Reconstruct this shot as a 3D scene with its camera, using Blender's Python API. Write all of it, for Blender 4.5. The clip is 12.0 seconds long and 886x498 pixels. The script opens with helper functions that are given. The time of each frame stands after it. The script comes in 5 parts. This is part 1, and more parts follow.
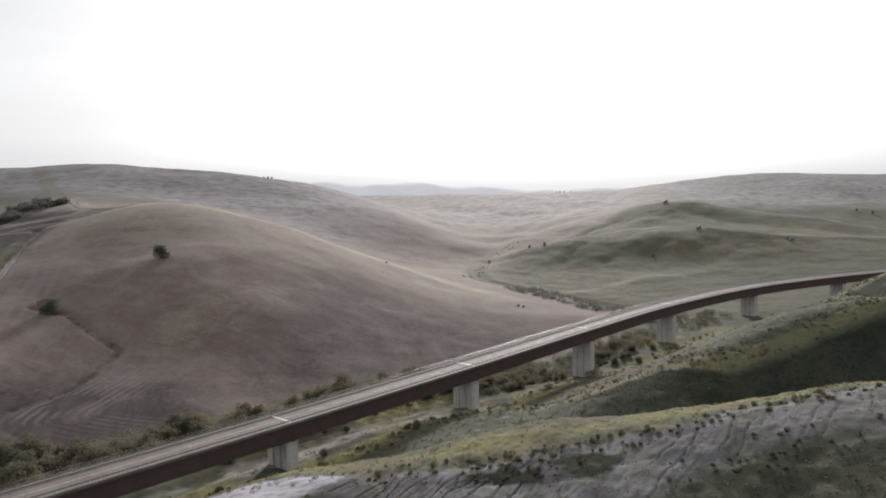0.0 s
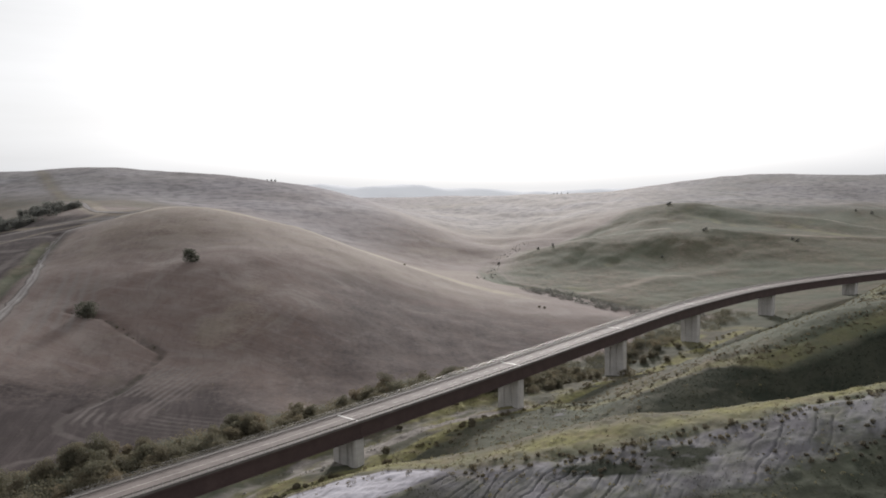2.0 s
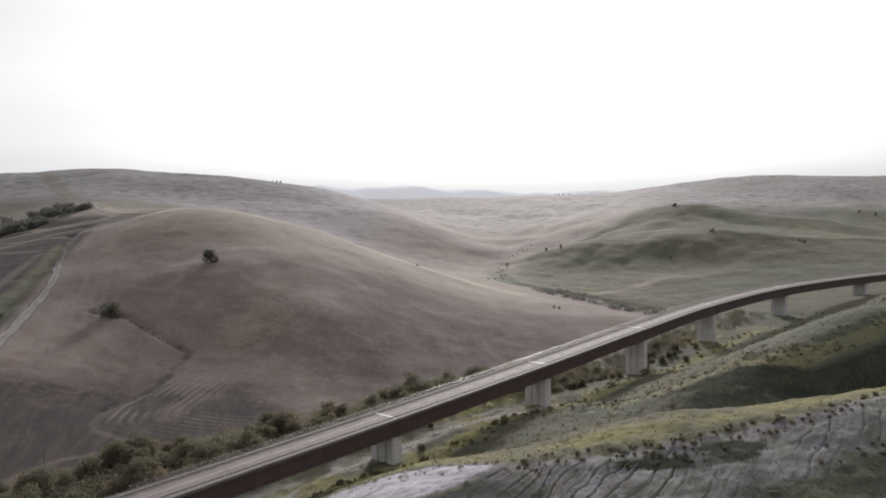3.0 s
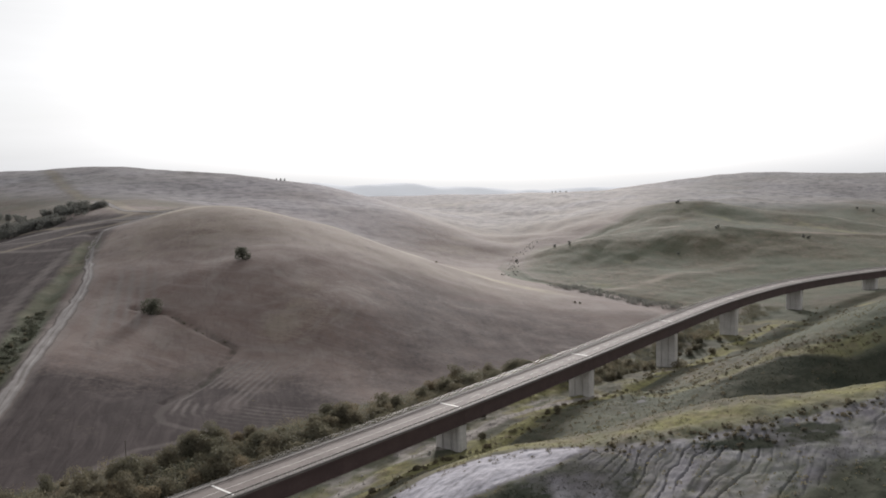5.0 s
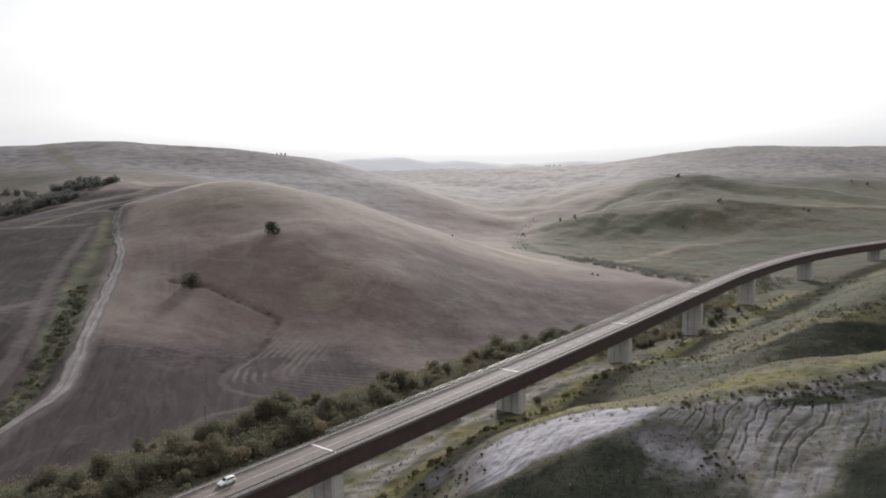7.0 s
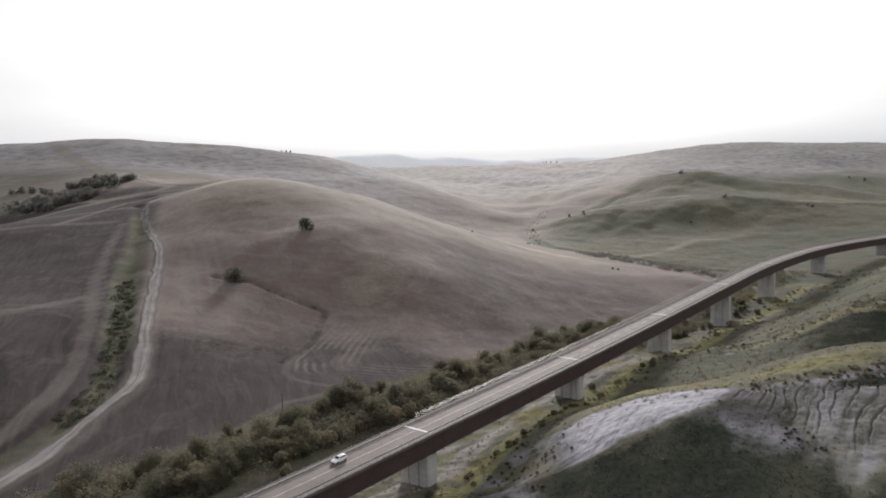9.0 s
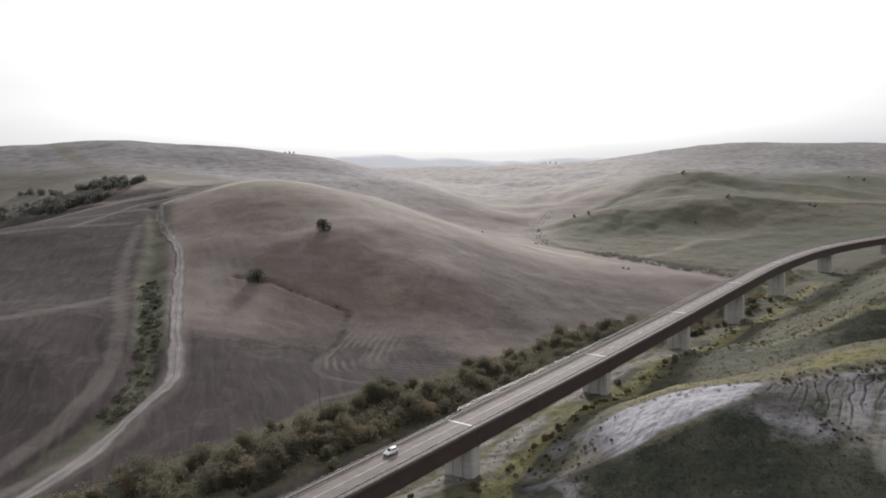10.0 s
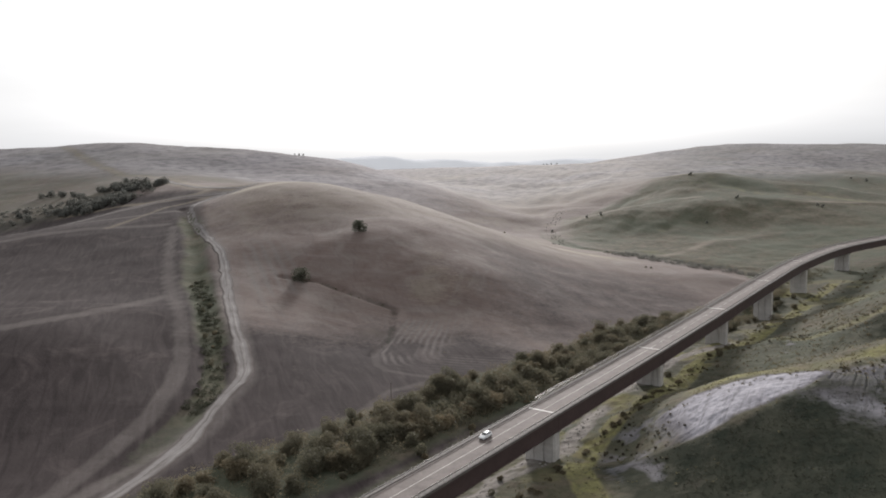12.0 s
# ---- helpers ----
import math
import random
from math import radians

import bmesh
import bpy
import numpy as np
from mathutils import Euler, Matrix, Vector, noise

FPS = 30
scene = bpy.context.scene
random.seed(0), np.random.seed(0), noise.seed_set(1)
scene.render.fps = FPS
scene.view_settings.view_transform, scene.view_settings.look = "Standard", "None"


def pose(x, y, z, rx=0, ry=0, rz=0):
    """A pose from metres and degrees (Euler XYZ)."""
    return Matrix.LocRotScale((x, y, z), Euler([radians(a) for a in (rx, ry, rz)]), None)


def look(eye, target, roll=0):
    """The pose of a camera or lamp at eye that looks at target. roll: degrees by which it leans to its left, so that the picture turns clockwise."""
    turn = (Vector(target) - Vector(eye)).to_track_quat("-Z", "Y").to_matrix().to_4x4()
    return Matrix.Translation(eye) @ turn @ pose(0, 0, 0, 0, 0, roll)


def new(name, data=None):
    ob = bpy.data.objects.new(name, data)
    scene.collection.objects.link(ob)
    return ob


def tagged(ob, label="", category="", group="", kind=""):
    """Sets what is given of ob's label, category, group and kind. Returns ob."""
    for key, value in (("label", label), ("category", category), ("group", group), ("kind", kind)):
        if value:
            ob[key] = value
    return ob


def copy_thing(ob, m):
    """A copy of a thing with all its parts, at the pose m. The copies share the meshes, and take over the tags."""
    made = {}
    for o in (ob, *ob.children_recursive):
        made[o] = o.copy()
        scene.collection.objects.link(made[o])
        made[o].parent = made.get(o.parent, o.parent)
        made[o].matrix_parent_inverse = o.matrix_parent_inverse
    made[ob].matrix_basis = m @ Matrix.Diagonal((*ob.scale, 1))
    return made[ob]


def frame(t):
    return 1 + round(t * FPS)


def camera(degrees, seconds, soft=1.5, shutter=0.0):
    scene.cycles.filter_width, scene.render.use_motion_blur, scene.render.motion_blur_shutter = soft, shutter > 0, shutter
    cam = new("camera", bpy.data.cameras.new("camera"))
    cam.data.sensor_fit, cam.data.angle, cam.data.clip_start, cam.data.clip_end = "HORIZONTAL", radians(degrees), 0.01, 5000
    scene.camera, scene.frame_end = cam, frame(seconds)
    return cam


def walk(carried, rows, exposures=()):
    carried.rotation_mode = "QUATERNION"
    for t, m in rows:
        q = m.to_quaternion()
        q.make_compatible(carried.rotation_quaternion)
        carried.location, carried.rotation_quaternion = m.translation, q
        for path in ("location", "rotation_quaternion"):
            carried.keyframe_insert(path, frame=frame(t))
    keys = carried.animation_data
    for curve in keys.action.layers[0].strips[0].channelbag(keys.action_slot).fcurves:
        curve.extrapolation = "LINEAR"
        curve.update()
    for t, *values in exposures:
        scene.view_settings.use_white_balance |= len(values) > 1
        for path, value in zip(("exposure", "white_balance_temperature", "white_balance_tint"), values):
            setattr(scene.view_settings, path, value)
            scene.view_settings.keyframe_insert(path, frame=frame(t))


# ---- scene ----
cam = camera(61.5, 12.0, soft=1.85)
PATH = [
    (0, (-0.499, 0.391, 82.141), (-0.484, 2.385, 81.978), -0.8),
    (0.5, (-4.799, -2.407, 82.776), (-4.775, -0.413, 82.613), -0.9),
    (1, (-9.937, -4.104, 83.155), (-9.903, -2.111, 82.992), -0.9),
    (1.5, (-15.422, -4.995, 83.352), (-15.384, -3.002, 83.19), -0.9),
    (2, (-21.637, -6.308, 83.466), (-21.596, -4.315, 83.307), -1.0),
    (2.5, (-27.484, -7.965, 83.747), (-27.438, -5.972, 83.588), -0.9),
    (3, (-33.514, -9.791, 83.67), (-33.467, -7.797, 83.514), -1.0),
    (5, (-57.06, -19.056, 84.675), (-56.984, -17.064, 84.511), -1.1),
    (5.5, (-62.91, -21.395, 85.145), (-62.82, -19.405, 84.963), -1.2),
    (6, (-69.585, -23.932, 85.525), (-69.485, -21.945, 85.318), -1.2),
    (6.5, (-76.033, -26.39, 85.547), (-75.925, -24.406, 85.326), -1.2),
    (7, (-82.384, -28.995, 85.877), (-82.271, -27.012, 85.643), -1.2),
    (9, (-108.919, -39.982, 87.233), (-108.776, -38.002, 86.989), -1.3),
    (9.5, (-115.388, -42.775, 87.703), (-115.24, -40.795, 87.46), -1.4),
    (10, (-122.418, -46.035, 88.267), (-122.262, -44.056, 88.024), -1.4),
    (10.5, (-129.147, -48.709, 88.576), (-128.984, -46.731, 88.333), -1.4),
    (11, (-135.822, -51.324, 88.813), (-135.656, -49.346, 88.572), -1.4),
    (11.5, (-142.086, -53.957, 89.12), (-141.917, -51.979, 88.88), -1.4),
    (12, (-149.467, -57.492, 89.724), (-149.292, -55.514, 89.484), -1.5),
]
walk(cam, [(t, look(eye, target, roll)) for t, eye, target, roll in PATH])

# ---- light ----
SUN_UP, SUN_TURN = 17.0, 7.0          # degrees above the horizon, degrees from +y towards +x
sun_dir = Vector((math.sin(radians(SUN_TURN)) * math.cos(radians(SUN_UP)), math.cos(radians(SUN_TURN)) * math.cos(radians(SUN_UP)), math.sin(radians(SUN_UP))))
sun = new("sun", bpy.data.lights.new("sun", "SUN"))
sun.data.energy, sun.data.angle, sun.data.color = 5.0, radians(8.0), (1.0, 0.955, 0.935)
sun.matrix_world = look((0, 0, 0), tuple(-sun_dir))

world = bpy.data.worlds.new("world")
scene.world = world
world.use_nodes = True
wt = world.node_tree
wt.nodes.clear()
sky = wt.nodes.new("ShaderNodeTexSky")
sky.sky_type, sky.sun_disc = "NISHITA", False
sky.sun_elevation, sky.sun_rotation = radians(SUN_UP), radians(SUN_TURN)
sky.altitude, sky.air_density, sky.dust_density, sky.ozone_density = 100, 0.8, 6.0, 1.0
pale = wt.nodes.new("ShaderNodeHueSaturation")
pale.inputs["Saturation"].default_value = 0.2
glow = wt.nodes.new("ShaderNodeBackground")           # the sky's own light
glow.inputs["Strength"].default_value = 0.03
veil = wt.nodes.new("ShaderNodeBackground")           # thin even cloud over all of it
veil.inputs["Strength"].default_value = 0.76
drift = wt.nodes.new("ShaderNodeTexNoise")
drift.inputs["Scale"].default_value, drift.inputs["Detail"].default_value = 2.2, 5.0
stretch = wt.nodes.new("ShaderNodeMapping")
stretch.inputs["Scale"].default_value = (1.0, 1.0, 8.0)
where = wt.nodes.new("ShaderNodeTexCoord")
tint = wt.nodes.new("ShaderNodeMix")
tint.data_type = "RGBA"
tint.inputs[6].default_value, tint.inputs[7].default_value = (0.69, 0.70, 0.715, 1), (1.03, 1.045, 1.09, 1)
both = wt.nodes.new("ShaderNodeAddShader")
out = wt.nodes.new("ShaderNodeOutputWorld")
wt.links.new(where.outputs["Generated"], stretch.inputs["Vector"])
wt.links.new(stretch.outputs[0], drift.inputs["Vector"])
wt.links.new(drift.outputs[0], tint.inputs["Factor"])
wt.links.new(tint.outputs[2], veil.inputs["Color"])
wt.links.new(sky.outputs[0], pale.inputs["Color"])
wt.links.new(pale.outputs[0], glow.inputs["Color"])
wt.links.new(glow.outputs[0], both.inputs[0])
wt.links.new(veil.outputs[0], both.inputs[1])
wt.links.new(both.outputs[0], out.inputs["Surface"])


# ---- materials ----
class Nodes:
    """A small builder for node materials."""

    def __init__(self, name):
        self.mat = bpy.data.materials.new(name)
        self.mat.use_nodes = True
        self.tree = self.mat.node_tree
        self.bsdf = self.tree.nodes["Principled BSDF"]

    def add(self, kind, **settings):
        node = self.tree.nodes.new(kind)
        for key, value in settings.items():
            if key == "operation":
                node.operation = value
            elif key == "data_type":
                node.data_type = value
            elif key == "blend_type":
                node.blend_type = value
        return node

    def link(self, a, b):
        self.tree.links.new(a, b)

    def coords(self):
        return self.add("ShaderNodeTexCoord").outputs["Object"]

    def place(self):
        return self.add("ShaderNodeNewGeometry").outputs["Position"]

    def mapped(self, vec, scale=(1, 1, 1), turn=0.0):
        """Turned first, then scaled."""
        spin = self.add("ShaderNodeMapping")
        spin.inputs["Rotation"].default_value = (0, 0, radians(turn))
        self.link(vec, spin.inputs["Vector"])
        node = self.add("ShaderNodeMapping")
        node.inputs["Scale"].default_value = scale
        self.link(spin.outputs[0], node.inputs["Vector"])
        return node.outputs[0]

    def noise(self, vec, scale, detail=4.0, rough=0.55, warp=0.0):
        node = self.add("ShaderNodeTexNoise")
        node.inputs["Scale"].default_value = scale
        node.inputs["Detail"].default_value = detail
        node.inputs["Roughness"].default_value = rough
        node.inputs["Distortion"].default_value = warp
        self.link(vec, node.inputs["Vector"])
        return node.outputs[0]

    def ramp(self, value, low, high, a=0.0, b=1.0):
        node = self.add("ShaderNodeMapRange")
        for key, v in zip(("From Min", "From Max", "To Min", "To Max"), (low, high, a, b)):
            node.inputs[key].default_value = v
        self.link(value, node.inputs["Value"])
        return node.outputs[0]

    def math(self, operation, a, b):
        node = self.add("ShaderNodeMath", operation=operation)
        for n, v in enumerate((a, b)):
            if isinstance(v, (int, float)):
                node.inputs[n].default_value = v
            else:
                self.link(v, node.inputs[n])
        return node.outputs[0]

    def mix(self, factor, a, b):
        node = self.add("ShaderNodeMix", data_type="RGBA")
        if isinstance(factor, (int, float)):
            node.inputs["Factor"].default_value = factor
        else:
            self.link(factor, node.inputs["Factor"])
        for key, v in ((6, a), (7, b)):
            if isinstance(v, tuple):
                node.inputs[key].default_value = (*v, 1)
            else:
                self.link(v, node.inputs[key])
        return node.outputs[2]

    def attribute(self, name):
        node = self.add("ShaderNodeAttribute")
        node.attribute_name = name
        return node.outputs["Fac"]

    def finish(self, colour, rough=0.9, metal=0.0, bump=None, strength=0.4, distance=0.1, specular=0.3):
        b = self.bsdf
        if isinstance(colour, tuple):
            b.inputs["Base Color"].default_value = (*colour, 1)
        else:
            self.link(colour, b.inputs["Base Color"])
        if isinstance(rough, (int, float)):
            b.inputs["Roughness"].default_value = rough
        else:
            self.link(rough, b.inputs["Roughness"])
        b.inputs["Metallic"].default_value = metal
        b.inputs["Specular IOR Level"].default_value = specular
        if bump is not None:
            node = self.add("ShaderNodeBump")
            node.inputs["Strength"].default_value = strength
            node.inputs["Distance"].default_value = distance
            self.link(bump, node.inputs["Height"])
            self.link(node.outputs[0], b.inputs["Normal"])
        return self.mat


def speckled(name, a, b, scale, fine, rough=0.9, bump=0.3, distance=0.05, metal=0.0, specular=0.3):
    """Two tones mixed at two scales, with relief."""
    n = Nodes(name)
    p = n.coords()
    coarse, small = n.noise(p, scale, 4, 0.6), n.noise(p, fine, 3, 0.6)
    both = n.math("ADD", n.math("MULTIPLY", coarse, 0.65), n.math("MULTIPLY", small, 0.35))
    return n.finish(n.mix(n.ramp(both, 0.36, 0.64), a, b), rough, metal, both, bump, distance, specular)


def ground_material():
    n = Nodes("open_ground")
    p = n.place()
    wide, mid, fine = n.noise(p, 0.012, 5, 0.6), n.noise(p, 0.06, 5, 0.62), n.noise(p, 0.5, 5, 0.65)
    tiny = n.noise(p, 2.2, 3, 0.6)
    # ploughed soil: brown, with swirls of paler and redder earth and faint furrows
    swirl = n.noise(p, 0.022, 5, 0.62, 2.2)
    furrow = n.noise(n.mapped(p, (0.020, 0.160, 0.055), 25), 1.0, 4, 0.65, 1.6)
    streak = n.noise(n.mapped(p, (0.220, 0.030, 0.110), -14), 1.0, 5, 0.65, 1.4)
    soil = n.mix(n.ramp(wide, 0.35, 0.65), (0.098, 0.071, 0.060), (0.134, 0.104, 0.091))
    soil = n.mix(n.ramp(swirl, 0.50, 0.68, 0, 0.65), soil, (0.166, 0.146, 0.132))
    soil = n.mix(n.ramp(swirl, 0.47, 0.33, 0, 0.7), soil, (0.094, 0.062, 0.051))
    soil = n.mix(n.ramp(furrow, 0.5, 0.72, 0, 0.7), soil, (0.150, 0.122, 0.115))
    soil = n.mix(n.ramp(streak, 0.52, 0.72, 0, 0.5), soil, (0.068, 0.049, 0.044))
    soil = n.mix(n.ramp(fine, 0.4, 0.75, 0, 0.45), soil, (0.130, 0.104, 0.099))
    # dark field soil, which also paints the vignetting of the lower left
    dark_soil = n.mix(n.ramp(streak, 0.36, 0.66), (0.034, 0.0275, 0.0270), (0.057, 0.0465, 0.0455))
    dark_soil = n.mix(n.ramp(swirl, 0.55, 0.72, 0, 0.7), dark_soil, (0.100, 0.082, 0.078))
    # thick dark grass, its colour lowered to take in the shade it stands in
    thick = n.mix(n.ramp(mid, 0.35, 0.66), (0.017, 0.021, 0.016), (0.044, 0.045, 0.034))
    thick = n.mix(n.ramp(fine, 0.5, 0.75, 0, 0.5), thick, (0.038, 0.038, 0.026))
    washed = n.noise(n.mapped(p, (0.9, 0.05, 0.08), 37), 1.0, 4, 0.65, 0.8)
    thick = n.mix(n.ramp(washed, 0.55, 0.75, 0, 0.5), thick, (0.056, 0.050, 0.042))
    # dry straw, which also paints sunlit crests and the haze on far land
    straw_and_light = n.mix(n.ramp(mid, 0.35, 0.65), (0.268, 0.228, 0.170), (0.180, 0.152, 0.114))
    straw_and_light = n.mix(n.ramp(tiny, 0.35, 0.7, 0, 0.5), straw_and_light, (0.120, 0.101, 0.078))
    # green growth
    green = n.mix(n.ramp(mid, 0.35, 0.66), (0.058, 0.055, 0.036), (0.106, 0.098, 0.066))
    green = n.mix(n.ramp(fine, 0.42, 0.7, 0, 0.6), green, (0.045, 0.044, 0.028))
    green = n.mix(n.ramp(tiny, 0.45, 0.75, 0, 0.6), green, (0.100, 0.094, 0.078))
    blotch = n.noise(p, 0.15, 4, 0.6, 1.0)
    green = n.mix(n.ramp(blotch, 0.46, 0.66, 0, 0.8), green, (0.126, 0.102, 0.078))
    green = n.mix(n.ramp(wide, 0.42, 0.6, 0, 0.65), green, (0.074, 0.086, 0.062))
    # fresh yellow-green
    fresh = n.mix(n.ramp(fine, 0.35, 0.7), (0.208, 0.197, 0.088), (0.106, 0.101, 0.060))
    fresh = n.mix(n.ramp(n.noise(p, 0.12, 4, 0.6, 1.0), 0.48, 0.68, 0, 0.7), fresh, (0.145, 0.116, 0.080))
    fresh = n.mix(n.ramp(tiny, 0.5, 0.75, 0, 0.5), fresh, (0.060, 0.056, 0.042))
    # pale grey clay, whose bluish tone also paints haze over the far ridges
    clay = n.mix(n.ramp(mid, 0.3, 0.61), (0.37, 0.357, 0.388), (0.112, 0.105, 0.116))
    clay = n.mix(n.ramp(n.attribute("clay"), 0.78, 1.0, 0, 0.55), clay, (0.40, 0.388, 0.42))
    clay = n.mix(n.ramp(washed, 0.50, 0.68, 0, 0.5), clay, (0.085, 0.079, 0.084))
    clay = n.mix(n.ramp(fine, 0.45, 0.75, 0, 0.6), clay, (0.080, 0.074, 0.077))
    # gravel of the stream bed
    gravel = n.mix(n.ramp(fine, 0.35, 0.7), (0.270, 0.247, 0.230), (0.120, 0.108, 0.094))

    def edged(name, soft=0.22):
        """An area's edge, ragged at two scales."""
        a = n.attribute(name)
        ragged = n.math("ADD", a, n.math("ADD", n.math("MULTIPLY", n.math("SUBTRACT", mid, 0.5), 0.7), n.math("MULTIPLY", n.math("SUBTRACT", fine, 0.5), 0.6)))
        return n.ramp(ragged, 0.5 - soft, 0.5 + soft)

    colour = n.mix(edged("dark", 0.25), soil, dark_soil)
    bare = n.mix(n.ramp(fine, 0.35, 0.7), (0.150, 0.133, 0.125), (0.100, 0.085, 0.078))
    bare = n.mix(n.ramp(streak, 0.5, 0.75, 0, 0.5), bare, (0.175, 0.158, 0.150))
    rubbed = n.math("ADD", n.attribute("worn"), n.math("MULTIPLY", n.math("SUBTRACT", fine, 0.5), 0.25))
    colour = n.mix(n.ramp(rubbed, 0.12, 0.9), colour, bare)
    colour = n.mix(edged("straw_and_light", 0.3), colour, straw_and_light)
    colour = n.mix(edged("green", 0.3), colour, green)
    colour = n.mix(edged("fresh", 0.2), colour, fresh)
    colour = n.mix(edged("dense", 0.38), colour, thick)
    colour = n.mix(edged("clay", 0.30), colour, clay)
    colour = n.mix(edged("gravel", 0.2), colour, gravel)
    relief = n.math("ADD", n.math("MULTIPLY", fine, 0.5), n.math("MULTIPLY", tiny, 0.25))
    m = n.finish(colour, 0.95, 0.0, relief, 0.5, 0.5, 0.06)
    # dry stalks and dust catch the low sun; dark soil and rank grass don't
    lush = n.math("MULTIPLY", edged("dense", 0.35), 0.9)
    lush = n.math("MAXIMUM", lush, n.math("MULTIPLY", edged("fresh", 0.25), 0.8))
    lush = n.math("MAXIMUM", lush, n.math("MULTIPLY", edged("green", 0.3), 0.5))
    dry = n.math("SUBTRACT", 1.0, n.math("MAXIMUM", lush, n.math("MULTIPLY", edged("dark", 0.3), 0.6)))
    n.link(n.math("MULTIPLY", dry, 0.06), n.bsdf.inputs["Specular IOR Level"])
    n.link(n.math("MULTIPLY", dry, 0.045), n.bsdf.inputs["Sheen Weight"])
    n.bsdf.inputs["Sheen Roughness"].default_value = 0.5
    return m


def stained_concrete(name, a, b, scale, fine, rough, bump, distance):
    """Cast concrete with rain streaks, and board marks where it was poured."""
    n = Nodes(name)
    p = n.coords()
    coarse, small = n.noise(p, scale, 4, 0.6), n.noise(p, fine, 3, 0.6)
    run = n.noise(n.mapped(p, (1.1, 1.1, 0.06)), 1.0, 4, 0.65)
    lift = n.noise(n.mapped(p, (0.02, 0.02, 0.55)), 1.0, 2, 0.5)
    both = n.math("ADD", n.math("MULTIPLY", coarse, 0.65), n.math("MULTIPLY", small, 0.35))
    colour = n.mix(n.ramp(both, 0.36, 0.64), a, b)
    colour = n.mix(n.ramp(run, 0.54, 0.72, 0, 0.6), colour, (0.22, 0.205, 0.195))
    colour = n.mix(n.ramp(lift, 0.5, 0.62, 0, 0.22), colour, (0.34, 0.32, 0.30))
    return n.finish(colour, rough, 0.0, both, bump, distance)


GROUND = ground_material()
ASPHALT = speckled("worn_asphalt", (0.094, 0.075, 0.068), (0.155, 0.130, 0.119), 0.3, 2.2, 0.85, 0.2, 0.01)
CONCRETE = stained_concrete("pale_concrete", (0.54, 0.52, 0.50), (0.41, 0.39, 0.375), 0.25, 1.6, 0.85, 0.25, 0.03)
KERB_STONE = speckled("grey_concrete", (0.155, 0.140, 0.128), (0.095, 0.085, 0.078), 0.3, 2.5, 0.85, 0.25, 0.02)
RUST = speckled("weathering_steel", (0.052, 0.033, 0.031), (0.072, 0.047, 0.044), 0.2, 1.2, 0.75, 0.2, 0.02, 0.0, 0.35)
RAIL = speckled("galvanised_steel", (0.27, 0.255, 0.24), (0.17, 0.155, 0.14), 0.4, 3.0, 0.55, 0.1, 0.01, 0.5, 0.5)
POST = speckled("zinc_post", (0.44, 0.42, 0.40), (0.32, 0.30, 0.28), 0.6, 4.0, 0.6, 0.1, 0.01, 0.3, 0.4)
PAINT = speckled("road_paint", (0.74, 0.73, 0.70), (0.52, 0.50, 0.47), 0.8, 5.0, 0.7, 0.1, 0.004)
LINE = speckled("worn_road_line", (0.52, 0.49, 0.45), (0.24, 0.22, 0.20), 0.5, 4.0, 0.75, 0.1, 0.004)


def track_material():
    """Dust and stones, drawn out along the wheel ruts, weedy between them and passing into soil at the edges."""
    n = Nodes("dusty_track")
    p = n.place()
    off = n.math("ABSOLUTE", n.attribute("across"), 0.0)
    flow = n.add("ShaderNodeCombineXYZ")
    n.link(n.math("MULTIPLY", n.attribute("across"), 9.0), flow.inputs[0])
    n.link(n.math("MULTIPLY", n.attribute("along"), 0.05), flow.inputs[1])
    streak = n.noise(flow.outputs[0], 1.0, 4, 0.65, 0.6)
    mid, fine, tiny = n.noise(p, 0.12, 4, 0.6), n.noise(p, 0.7, 4, 0.65), n.noise(p, 3.0, 3, 0.6)
    dust = n.mix(n.ramp(streak, 0.35, 0.65), (0.165, 0.152, 0.146), (0.262, 0.246, 0.237))
    dust = n.mix(n.ramp(fine, 0.5, 0.8, 0, 0.4), dust, (0.115, 0.103, 0.097))
    soil = n.mix(n.ramp(fine, 0.35, 0.7), (0.062, 0.050, 0.046), (0.100, 0.083, 0.076))
    ragged = n.math("ADD", off, n.math("ADD", n.math("MULTIPLY", n.math("SUBTRACT", fine, 0.5), 0.16), n.math("MULTIPLY", n.math("SUBTRACT", streak, 0.5), 0.22)))
    rut = n.math("MULTIPLY", n.ramp(ragged, 0.0, 0.11, 0.5, 1.0), n.ramp(ragged, 0.42, 0.24))
    rut = n.math("MULTIPLY", rut, n.ramp(mid, 0.25, 0.6, 0.55, 1.0))
    colour = n.mix(rut, soil, dust)
    return n.finish(colour, 0.95, 0.0, n.math("ADD", fine, n.math("MULTIPLY", tiny, 0.4)), 0.4, 0.12, 0.1)


TRACK = track_material()
BARK = speckled("bark", (0.10, 0.075, 0.055), (0.055, 0.042, 0.032), 2.0, 9.0, 0.95, 0.6, 0.03)


